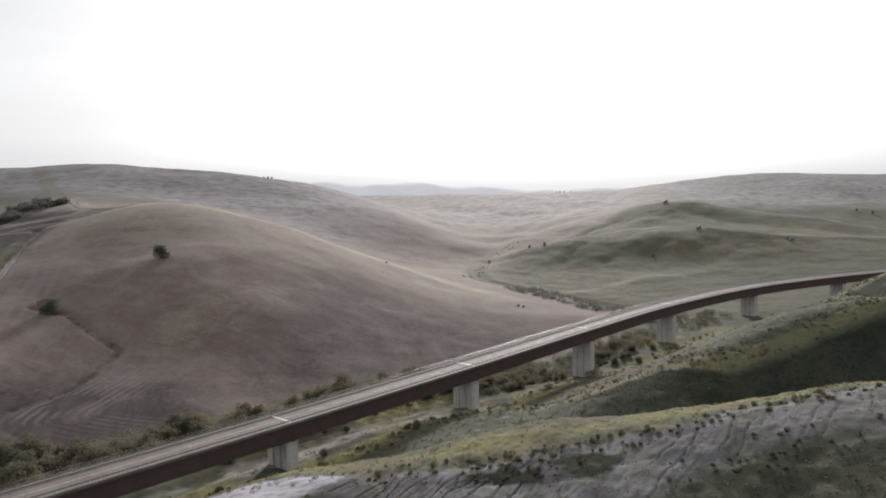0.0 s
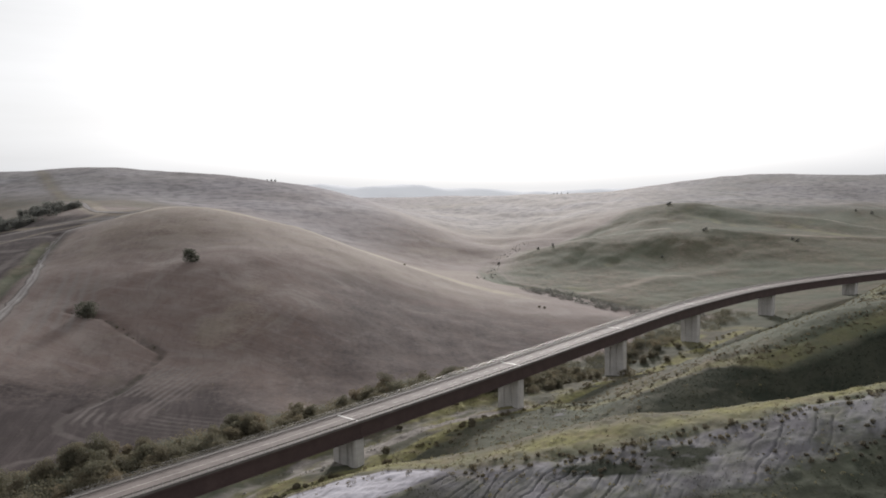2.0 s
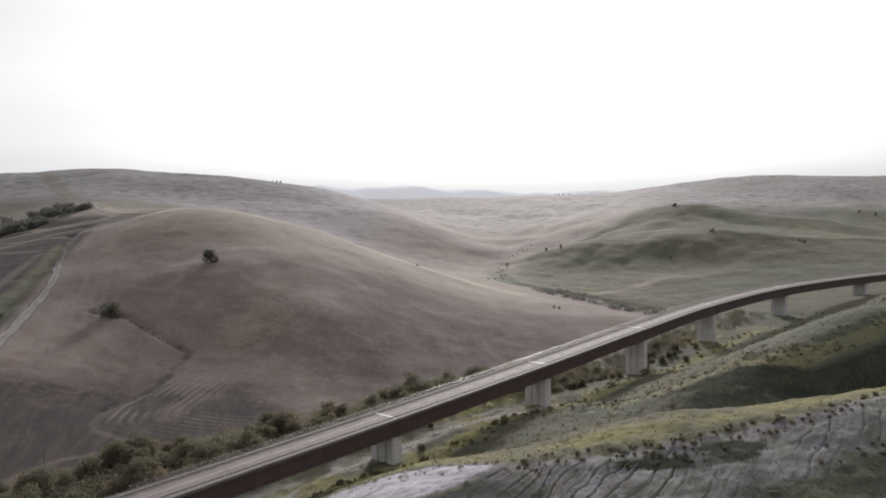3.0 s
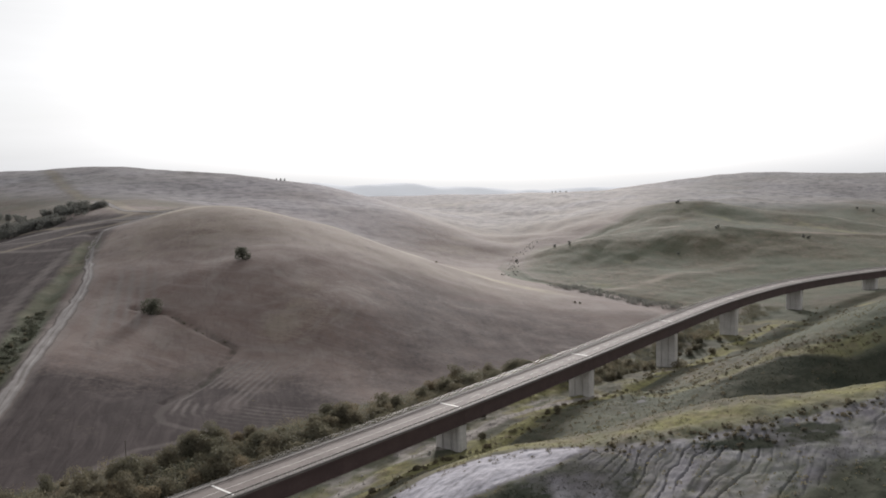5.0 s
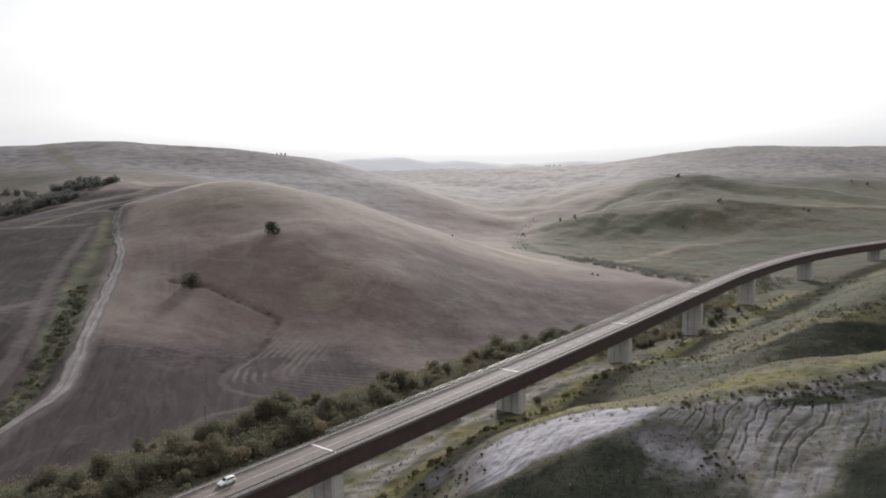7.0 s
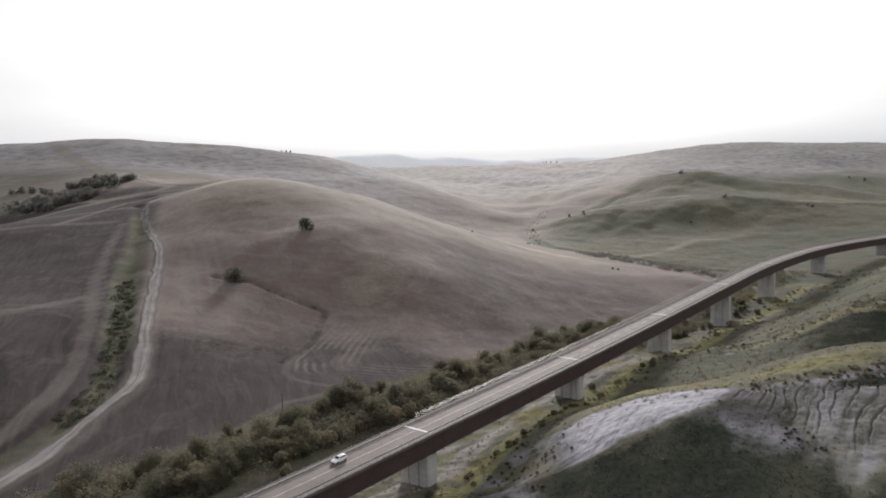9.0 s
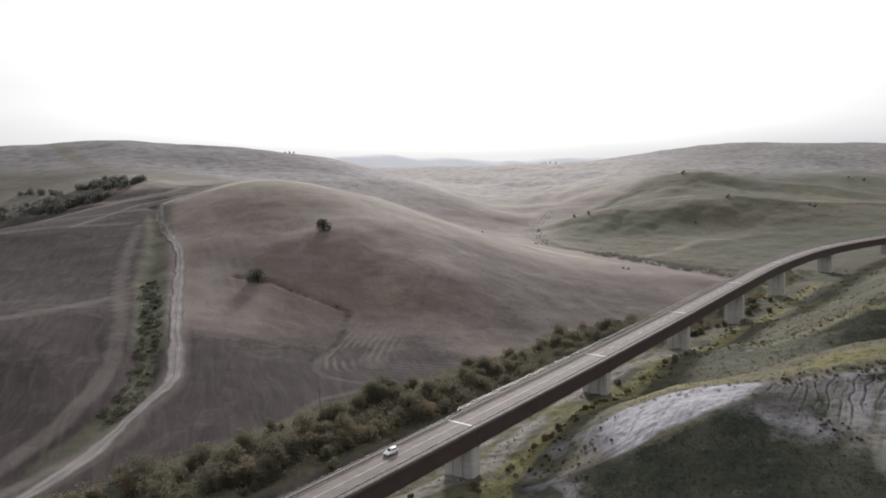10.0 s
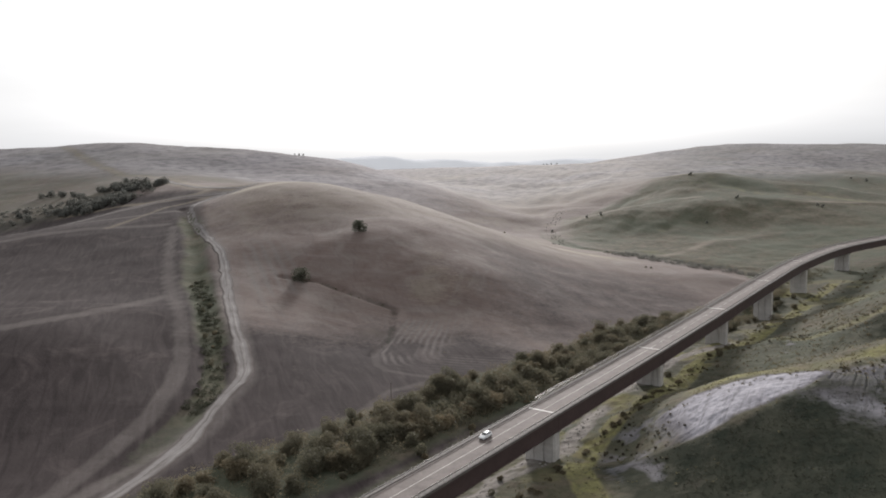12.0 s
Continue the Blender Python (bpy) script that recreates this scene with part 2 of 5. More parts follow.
def leaf_material(name, a, b, c):
    n = Nodes(name)
    info = n.add("ShaderNodeNewGeometry").outputs["Random Per Island"]
    tree = n.add("ShaderNodeObjectInfo").outputs["Random"]
    colour = n.mix(n.ramp(info, 0.0, 1.0), a, b)
    colour = n.mix(n.ramp(tree, 0.35, 1.0, 0.0, 0.6), colour, c)
    m = n.finish(colour, 0.7, 0.0, None, specular=0.2)
    thin = n.add("ShaderNodeBsdfTranslucent")
    n.link(colour, thin.inputs["Color"])
    blend = n.add("ShaderNodeMixShader")
    blend.inputs[0].default_value = 0.45
    n.link(n.bsdf.outputs[0], blend.inputs[1])
    n.link(thin.outputs[0], blend.inputs[2])
    n.link(blend.outputs[0], n.tree.nodes["Material Output"].inputs["Surface"])
    return m


LEAF = leaf_material("olive_leaves", (0.118, 0.109, 0.076), (0.170, 0.151, 0.103), (0.205, 0.160, 0.102))
LEAF_DARK = leaf_material("dark_leaves", (0.098, 0.095, 0.068), (0.146, 0.135, 0.093), (0.160, 0.136, 0.094))
SCRUB = leaf_material("scrub_leaves", (0.080, 0.072, 0.052), (0.145, 0.127, 0.084), (0.17, 0.14, 0.09))
TUFT = leaf_material("grass_blades", (0.12, 0.112, 0.064), (0.22, 0.195, 0.118), (0.17, 0.147, 0.09))
# leaves of distant growth, paled and greyed to hold the haze
LEAF_HAZED = leaf_material("hazed_grey_leaves", (0.112, 0.116, 0.106), (0.156, 0.157, 0.140), (0.165, 0.157, 0.140))
# lone trees' leaves, their green lifted in tone for haze
LEAF_LONE = leaf_material("hazed_green_leaves", (0.060, 0.066, 0.050), (0.100, 0.100, 0.074), (0.11, 0.10, 0.075))
# as dark as the shaded grass cover, below a real blade's tone
GRASS_DEEP = leaf_material("dark_grass_blades", (0.018, 0.022, 0.016), (0.040, 0.041, 0.030), (0.045, 0.042, 0.03))
STONE = speckled("pale_stone", (0.34, 0.32, 0.30), (0.19, 0.175, 0.16), 0.6, 4.0, 0.9, 0.4, 0.05)
SCRUB_DARK = leaf_material("dark_scrub_leaves", (0.056, 0.051, 0.039), (0.095, 0.084, 0.060), (0.105, 0.088, 0.062))
LEAF_DEEP = leaf_material("deep_green_leaves", (0.034, 0.038, 0.027), (0.066, 0.066, 0.044), (0.08, 0.07, 0.05))


# ---- the land ----
def tangle(x, y, scale, seed, octaves=4):
    """Smooth noise from -1 to 1 on arrays of places."""
    total, size, gain = np.zeros_like(x), scale, 1.0
    weight = 0.0
    for k in range(octaves):
        u, v = x / size + 17.3 * k + seed * 3.7, y / size - 9.1 * k + seed * 5.3
        iu, iv = np.floor(u), np.floor(v)
        fu, fv = u - iu, v - iv
        fu, fv = fu * fu * fu * (fu * (6 * fu - 15) + 10), fv * fv * fv * (fv * (6 * fv - 15) + 10)

        def corner(a, b):
            h = np.sin((iu + a) * 127.1 + (iv + b) * 311.7 + seed * 74.7) * 43758.5453
            return 2 * (h - np.floor(h)) - 1

        low = corner(0, 0) * (1 - fu) + corner(1, 0) * fu
        high = corner(0, 1) * (1 - fu) + corner(1, 1) * fu
        total += gain * (low * (1 - fv) + high * fv)
        weight += gain
        size, gain = size / 2.1, gain * 0.5
    return total / weight


def step(low, high, v):
    s = np.clip((v - low) / (high - low), 0, 1)
    return s * s * (3 - 2 * s)


def from_line(x, y, pts):
    """For places x, y: the distance to a line through pts, and how far along it (0 to 1)."""
    pts = np.array(pts, float)[:, :2]
    lengths = np.hypot(*(pts[1:] - pts[:-1]).T)
    total, gone = lengths.sum(), 0.0
    best, along = np.full(x.shape, 1e9), np.zeros(x.shape)
    for a, b, n in zip(pts[:-1], pts[1:], lengths):
        s = np.clip(((x - a[0]) * (b[0] - a[0]) + (y - a[1]) * (b[1] - a[1])) / n ** 2, 0, 1)
        d = np.hypot(x - a[0] - s * (b[0] - a[0]), y - a[1] - s * (b[1] - a[1]))
        near = d < best
        best, along = np.where(near, d, best), np.where(near, (gone + s * n) / total, along)
        gone += n
    return best, along


# the road's line over the viaduct: the middle of the deck at each joint
DECK = [(-271, -36, 15.4), (-215, 26.5, 15.4), (-159, 88.8, 15.4), (-103, 151.2, 15.4), (-46.7, 213.7, 15.4), (9.5, 276, 16.0), (66, 338, 17.2),
        (123.4, 399.5, 17.9), (196, 465, 17.6), (280, 516.5, 17.5), (364, 555, 17.5), (450, 588, 17.8)]
# ridges, spurs and valley floors that shape the land
SPUR_NEAR = [(-260, 600, 69), (-222, 607, 73), (-199, 607, 71), (-156, 600, 62), (-124, 597, 54), (-79, 592, 37), (-38, 585, 23), (2, 570, 11), (35, 545, 5.5), (71, 513, 3), (99, 455, 1)]
SPUR_FACE = [(-161, 433, 44), (-177, 448, 44), (-193, 369, 23.5), (-142, 328, 12.5), (-177, 335, 16), (-106, 463, 42), (-93, 362, 22), (-60, 451, 25), (-50, 380, 13), (11, 455, 7), (-150, 520, 57), (-215, 520, 62), (-215, 440, 42)]
SPUR_BACK = [(-200, 720, 56), (-100, 760, 26), (-30, 700, 9), (-290, 720, 66)]
RIDGE_FAR = [(-1100, 1500, 125), (-812, 1400, 128), (-707, 1360, 132), (-612, 1331, 134), (-528, 1320, 130), (-410, 1290, 118), (-293, 1265, 106), (-211, 1200, 92), (-131, 1130, 73), (-59, 1050, 49), (-11, 980, 32), (50, 880, 11)]
VALLEY = [(-226, 120, 2), (-150, 180, 2.5), (-110, 215, 2), (-60, 260, 1), (-10, 310, -1), (60, 360, -5), (100, 420, -4), (140, 500, -3), (90, 570, -1), (40, 640, 2), (35, 720, 3), (47, 790, 2), (75, 880, 8), (110, 1000, 16)]
FLOOR = [(-103, 150, 1.4), (-47, 212, 1.8), (10, 274, 0.4), (66, 337, -4.7), (122, 398, -3.6), (197, 466, -0.6), (280, 515, 3), (-152, 282, 4.5), (-119, 240, 2.5), (-175, 230, 5.5), (12, 291, -0.6), (-80, 150, 1.5), (-30, 200, 2), (20, 255, 1), (-160, 90, 2), (-111, 122, 2), (-93, 133, 2.5)]
TRACK_LINE = [(-256, 634, 71.5), (-275, 618, 66), (-293, 600, 60.5), (-301, 574, 56.5), (-292, 535, 51), (-275, 487, 44.5), (-248, 420, 35.5), (-233.5, 360, 25), (-220.5, 304, 17.4), (-209.5, 262, 11.8), (-204, 238, 8.8), (-203.5, 226, 7.6), (-206.7, 212, 6.3), (-209.2, 190, 4.6), (-212.5, 168, 3.2), (-220, 146, 2.3), (-238, 105, 2)]
TRACK_BACK = [(-262, 629, 69.5), (-284, 633, 68.5), (-305, 655, 68.5), (-336, 698, 71), (-365, 752, 74), (-394, 806, 76), (-425, 850, 76)]
FIELDS = [(-308, 530, 48), (-392, 530, 45), (-435, 525, 39), (-447, 560, 38), (-520, 520, 33), (-268, 345, 24), (-292, 268, 26.5), (-335, 265, 25), (-305, 330, 25), (-340, 390, 27), (-400, 400, 26), (-258, 250, 19), (-262, 205, 11), (-300, 200, 13), (-268, 160, 4), (-390, 230, 21), (-236, 243, 11), (-241, 262, 14), (-417, 592, 42.5), (-380, 621, 51), (-337, 643, 61)]
GROVE_LAND = [(-440, 800, 68), (-480, 765, 54), (-520, 745, 46), (-520, 850, 64), (-470, 650, 33), (-570, 715, 37), (-640, 760, 42), (-480, 950, 84), (-350, 1000, 78), (-700, 1050, 90)]
HILL_EAST = [(57, 791, 2), (110, 862, 9), (150, 885, 14), (207, 721, 8), (265, 790, 31), (280, 930, 50), (420, 850, 32), (356, 756, 22.5), (401, 726, 18), (180, 620, 0), (300, 620, 5), (480, 640, 14), (345, 1075, 52), (430, 1030, 40), (530, 960, 27), (590, 1040, 38), (700, 1300, 55), (780, 1390, 42), (150, 1250, 24), (40, 1090, 14)]
CREST_A = [(60, 792, 4), (84, 800, 13), (118, 811, 19), (160, 825, 24), (215, 843, 28.5), (250, 835, 30)]
CREST_B = [(120, 1035, 15), (179, 1040, 27), (229, 1035, 40), (266, 1020, 52), (297, 990, 58.5), (323, 975, 59.5), (391, 944, 48.3), (465, 905, 37), (514, 860, 26)]
CREST_C = [(71, 970, 9), (108, 1030, 16), (164, 1120, 26), (230, 1200, 40), (330, 1350, 57), (450, 1600, 72)]
RIM = [(-231, 2000, 67), (41, 2000, 66.5), (192, 2000, 64.5), (344, 2000, 65.5), (420, 2000, 65), (500, 2015, 62.5), (540, 2035, 70), (600, 2072, 82), (690, 2126, 93), (790, 2180, 101), (880, 2225, 106), (1000, 2293, 100), (1118, 2350, 93), (1340, 2350, 82), (1540, 2350, 85), (2100, 2400, 92)]
BASIN = [(0, 1500, 36), (-150, 1600, 55), (480, 1350, 60), (620, 1700, 72), (900, 1700, 84), (-500, 1900, 75), (-1000, 1900, 80)]
CREST_NORTH = [(260, 300, 62), (182, 300, 46), (154, 285, 39), (141, 232, 45), (112, 227, 35.5), (86, 225, 28), (70, 238, 23), (42, 232, 15), (36, 233, 12), (24, 239, 8.5), (19, 249, 6.5)]
HOLLOW = [(50, 157, 34.0), (46, 170, 26.5), (29, 158, 32.3), (24, 171, 27), (-2, 160, 25.3), (-5, 172, 21), (82, 158, 37.8), (80, 172, 30.5), (-29, 166, 18.5), (-31, 176, 14.5), (55, 196, 17.5), (112, 193, 23.5), (85, 192, 20.5), (150, 205, 32.5), (112, 215, 29.0), (136, 220, 36.3), (90, 211, 22.0), (46, 216.5, 18.8), (20, 205, 13), (0, 214, 9), (22, 246, 8.6), (-9, 238, 4.6), (-72, 178, 2.4), (-84, 168, 1.2), (99, 327, 1), (150, 350, 8), (210, 390, 14), (-15, 195, 7)]
CREST_SOUTH = [(86, 142, 43), (54, 141, 38), (33, 142, 32.8), (1, 144, 27.5), (-14, 148, 24.6), (-26, 153.5, 21.6), (-38, 157.5, 19.2), (-53, 158.5, 15.5), (-66, 156, 9), (-76, 152, 4)]
SOUTH_FACE = [(-60, 141, 14), (-24, 142.5, 24.5), (68, 112, 40.5), (49, 125, 36.5), (19, 125, 30), (53, 108, 34.5), (-9, 128, 24), (-50, 78, 16), (-62, 91, 12), (-75, 103, 8), (-91, 117, 4), (0, 85, 25), (60, 80, 36)]
BEHIND = [(0, 20, 24), (100, 20, 44), (-80, 20, 12), (200, 100, 60), (300, 200, 66), (-160, -60, 8), (0, -150, 40), (250, -100, 70), (-350, 0, 0), (-350, -200, 20), (-200, -200, 12), (500, 300, 60), (450, 450, 30), (-600, 300, 25), (-600, 0, 25)]
FAR_SIDE = [(-100, 2600, 20), (192, 2450, 22), (420, 2450, 22), (560, 2500, 25), (790, 2600, 50), (1060, 2750, 60), (1340, 2750, 55), (1700, 2800, 55)]
EDGE = [(-2200, 1000, 90), (-2200, -300, 60), (2300, 0, 80), (2300, 1200, 60), (0, -1000, 60), (-1500, -900, 60), (1500, -900, 80), (-1500, 1900, 90), (0, 3200, 20), (1000, 3300, 40), (-900, 2900, 40), (2200, 3200, 60)]


def along_line(pts, gap):
    """The points of a line, with more between them where they lie far apart."""
    out = []
    for a, b in zip(pts[:-1], pts[1:]):
        k = max(1, int(math.dist(a[:2], b[:2]) / gap))
        out += [tuple(a[i] + (b[i] - a[i]) * j / k for i in range(3)) for j in range(k)]
    return out + [pts[-1]]


def shape_land():
    """A smooth sheet (thin-plate spline) laid over the ridges and valley floors."""
    places = []
    for line, gap in ((SPUR_NEAR, 30), (RIDGE_FAR, 70), (VALLEY, 35), (TRACK_LINE, 30), (TRACK_BACK, 40), (RIM, 150), (CREST_A, 30), (CREST_B, 45), (CREST_C, 80), (CREST_NORTH, 14), (CREST_SOUTH, 10)):
        places += along_line(line, gap)
    for spots in (SPUR_FACE, SPUR_BACK, FLOOR, FIELDS, GROVE_LAND, HILL_EAST, BASIN, HOLLOW, SOUTH_FACE, BEHIND, FAR_SIDE, EDGE):
        places += spots
    p = np.array(places, float)
    x = p[:, :2] / 100.0
    n = len(x)
    r2 = ((x[:, None] - x[None]) ** 2).sum(-1)
    kernel = 0.5 * r2 * np.log(r2 + 1e-9) + np.eye(n) * 0.004
    flat = np.c_[np.ones(n), x]
    big = np.block([[kernel, flat], [flat.T, np.zeros((3, 3))]])
    return x, np.linalg.solve(big, np.r_[p[:, 2], np.zeros(3)])


LAND_X, LAND_W = shape_land()


def land(x, y):
    """The height of the smooth land at arrays of places."""
    shape = np.shape(x)
    q = np.c_[np.ravel(x), np.ravel(y)] / 100.0
    z = np.empty(len(q))
    for k in range(0, len(q), 20000):
        part_q = q[k:k + 20000]
        r2 = (part_q[:, None, 0] - LAND_X[None, :, 0]) ** 2 + (part_q[:, None, 1] - LAND_X[None, :, 1]) ** 2
        z[k:k + 20000] = (0.5 * r2 * np.log(r2 + 1e-9)) @ LAND_W[:-3] + LAND_W[-3] + part_q @ LAND_W[-2:]
    return z.reshape(shape)


STREAM = [(-196, 40), (-152, 108), (-118, 150), (-93, 176), (-68, 206), (-40, 242), (-12, 264), (16, 292), (45, 330), (88, 378), (126, 436), (146, 500), (90, 570), (40, 640), (36, 720), (48, 790), (78, 880)]
GULLY = [(-306, 572), (-291, 522), (-277, 476), (-252, 370), (-232.5, 306), (-221.5, 264), (-213, 222), (-215.5, 198), (-222.5, 170), (-227, 147), (-240, 110)]


DITCH = [(-206, 374), (-196, 371), (-185, 367), (-165, 346.5), (-141.5, 327), (-145, 290), (-154.4, 264)]
BRANCH = [(-276, 618), (-296, 618), (-316, 628), (-342, 635), (-380, 621), (-417, 592), (-450, 556)]
HEADLAND = [(-126, 352), (-136.5, 323), (-146, 294), (-152.5, 269), (-151.5, 250), (-147.5, 242), (-138, 236.5), (-121, 230), (-100, 226)]
MARGIN = [(-300, 510), (-285, 440), (-266, 365), (-243, 297), (-231, 249), (-227.5, 222), (-228, 193), (-233, 169), (-239, 143), (-252, 105)]
EAST_RIDGES = [CREST_A, CREST_B, CREST_C, [(95, 580), (113, 589), (142, 611), (171, 641), (226, 660), (264, 668)], [(300, 800), (356, 775), (440, 780), (560, 800)]]
STRIP = [(-98, 108), (-97, 124), (-95.5, 141), (-86, 157), (-79, 164), (-70, 177), (-59, 187), (-46, 201), (-33, 215), (-22, 229), (-13, 237), (0, 250), (14, 264), (36, 281), (96, 352), (158, 415)]
BELT = [(-240, 85), (-196, 135), (-158, 166), (-134, 192), (-104, 217), (-62, 252), (-27, 291), (8, 318), (48, 348)]


def beside_road(x, y):
    """Metres to the right of the road's line (left: minus)."""
    d, _ = from_line(x, y, DECK)
    side = np.where((x - DECK[3][0]) * (DECK[6][1] - DECK[3][1]) - (y - DECK[3][1]) * (DECK[6][0] - DECK[3][0]) > 0, 1.0, -1.0)
    return d * side


def eastern_spurs(x, y):
    """How near a place lies to the crest of a spur of the eastern hill, 0 to 1: broad, then narrow."""
    bend_x, bend_y = x + 9 * tangle(x, y, 60, 27, 4), y + 9 * tangle(x, y, 60, 28, 4)
    d = np.minimum.reduce([from_line(bend_x, bend_y, line)[0] for line in EAST_RIDGES])
    return np.exp(-(d / 34) ** 2), np.exp(-(d / 13) ** 2)


def areas(x, y):
    """How far each kind of ground covers a place, 0 to 1; some covers also paint light."""
    side = beside_road(x, y)
    stream, _ = from_line(x, y, STREAM)
    gully, along = from_line(x, y, GULLY)
    line_y = np.interp(x, [p[0] for p in CREST_SOUTH[::-1]], [p[1] for p in CREST_SOUTH[::-1]])
    below = line_y - y                                  # metres on the near side of the southern crest
    wob = 5 * tangle(x, y, 30, 3)
    hill = step(-76, -60, x + 0.8 * wob * step(130, 90, y)) * step(230, 180, x + 2 * wob) * step(200, 185, y)
    # clay: a bare slip on the nose of the spur, and a rilled face east of it
    bare = np.interp(x, [-74, -66, -55, -43, -31, -20], [18, 25, 27, 25, 19, 9])       # width of the slip
    slip = hill * step(-3, 1, below) * step(-1, 3, bare - below + 0.3 * wob) * step(-14, -22, x)
    frayed = 7 * tangle(x - 0.76 * y, 0.1 * y, 4, 83, 4)
    west = np.interp(y, [90, 106, 121, 131, 141, 150], [-20, -18, -15, -10, -1, 6])
    foot = np.interp(x, [-20, -4, 3, 19, 30, 50, 72, 90], [92, 100, 109, 113, 118, 120, 125, 130])
    rilled = hill * step(-9, 9, x - west + 0.6 * wob + frayed) * step(-1, 2, below + 0.4 * wob) * step(-4, 4, y - foot + 0.7 * wob)
    slab = np.exp(-((x - 58) / 17) ** 2 - ((y - 131) / 6.5) ** 2)          # a bare patch high on the face
    heath = hill * step(9, 22, x + wob) * step(1, 6, below + 0.5 * wob) * (1 - 0.85 * slab) * (0.75 + 0.5 * tangle(x, 2 * y, 6, 123, 4))
    rilled = rilled * (1 - 0.5 * np.clip(heath, 0, 1))
    bank, _ = from_line(x, y, [(4, 135), (15, 133), (28, 132)])
    patches = np.maximum(0.7 * step(0.1, 0.5, tangle(x, y, 17, 31, 4)) * step(75, 45, x) * step(0, 24, x), 0.7 * step(0.05, 0.5, tangle(x, y, 4, 35, 3)) * step(14, 34, x))
    patches = np.maximum(patches, step(6, 2.5, bank + 0.5 * wob) * step(-0.7, 0.0, tangle(x, y, 3, 53, 3)))
    tracks = 0.45 * step(0.0, 0.5, tangle(x - 0.76 * y, 0.12 * y, 5, 57, 4))
    crust = hill * step(0, 3, below) * step(-40, -30, x) * step(20, 6, below - np.interp(x, [-38, -25, -10, 10], [8, 5, 6, 10]) + 1.5 * wob) * (0.50 + 0.3 * tangle(x, y, 5, 87, 4))
    pale = 0.14 * hill * step(8, 30, x) * step(4, -4, y - foot) * step(88, 100, y + wob) * (0.75 + 0.7 * tangle(x, y, 7, 97, 4))
    crust = np.maximum(crust, pale)
    mixed = hill * step(-48, -24, x + 0.5 * wob) * step(-4, -14, x + 0.5 * wob) * step(103, 116, y + wob) * step(140, 132, y)
    crust = np.maximum(crust, (0.44 + 0.5 * tangle(x, y, 6, 131, 4)) * mixed)          # thin grass over bare clay
    clay = np.maximum(np.maximum(slip, crust), rilled * (0.68 - 0.6 * np.maximum(patches, tracks)))
    clay = np.maximum(clay, 0.6 * step(0.35, 0.6, tangle(x, y, 11, 33, 3)) * step(12, 4, np.abs(side - 34)) * step(330, 200, y))
    # haze on the far ridges, put into the colour as bluish clay
    far_haze = np.maximum(step(720, 900, y + 0.5 * (x + 300)) * step(60, -160, x - 0.1 * (y - 900)), step(900, 1250, y))
    clay = np.maximum(clay, far_haze * (0.53 + 0.16 * tangle(x, y, 90, 125, 4)))
    right = np.maximum(step(2, 16, side + wob), step(-34, -20, side + wob) * step(520, 470, y))
    near = step(700, 520, y)
    east = step(-10, 40 + np.clip(0.35 * (y - 850), 0, 320), x - np.interp(y, [400, 500, 640, 720, 880, 1000, 2000], [75, 120, 36, 34, 72, 200, 420]))
    broad, sharp = eastern_spurs(x, y)
    green = np.maximum(right * near, (0.78 + 0.12 * step(1100, 800, y)) * east * step(420, 520, y) * step(2400, 1900, y))
    green = np.maximum(green, step(16, 8, stream) * step(900, 600, y) * 0.9)
    belt, _ = from_line(x, y, BELT)
    green = np.maximum(green, step(24, 14, belt + 0.6 * wob))
    green = np.maximum(green, 0.95 * step(np.where(y > 265, 12.0, 6.0), 3.0, gully + 0.4 * wob) * step(0.0, 0.1, along) * step(1.0, 0.72, along))
    ditch, down = from_line(x, y, DITCH)
    dense_ditch = 0.45 * step(2.2, 0.8, ditch + 0.3 * wob) * step(1.0, 0.8, down) * step(-0.4, 0.3, tangle(x, y, 8, 63, 3))
    fresh = right * near * step(-0.05, 0.4, tangle(x, y, 38, 11, 3)) * step(16, 4, np.abs(stream - 13)) * (0.35 + 0.5 * step(190, 240, y))
    # yellow-green grass, its bright strip painting the sunlit gap between viaduct shadows
    fresh = np.maximum(fresh, step(-0.45, 0.0, tangle(x, y, 9, 15, 3)) * step(6.0, 2.2, from_line(x, y, STRIP)[0]))
    fresh = np.maximum(fresh, 0.72 * step(-0.25, 0.35, tangle(x, y, 10, 81, 4)) * step(20, 9, np.abs(side - 1)) * step(330, 280, y) * (0.6 + 0.4 * step(150, 210, y)))
    back = np.exp(-((below + 9) / 9.5) ** 2) * step(-62, -45, x) * step(200, 140, x)
    fresh = np.maximum(fresh, (0.62 + 0.3 * tangle(x, y, 9, 119, 4)) * back)
    north, _ = from_line(x, y, CREST_NORTH)
    fresh = np.maximum(fresh, 0.5 * step(7, 2, north + 0.5 * wob))
    fresh = np.maximum(fresh, 0.5 * step(-0.05, 0.35, tangle(x, y, 14, 17, 4)) * step(10, 60, x) * step(300, 330, y) * step(480, 430, y) * right)
    fresh = np.maximum(fresh, 0.42 * east * step(0.0, 0.5, tangle(x + 0.4 * y, 0.5 * (y - 0.4 * x), 60, 85, 4)) * step(540, 600, y) * step(1100, 850, y))
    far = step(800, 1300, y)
    field = 0.9 * step(-210, -238, x + 0.25 * (y - 300) + 1.2 * wob) * step(690, 640, y - 0.5 * np.clip(-330 - x, 0, 80))
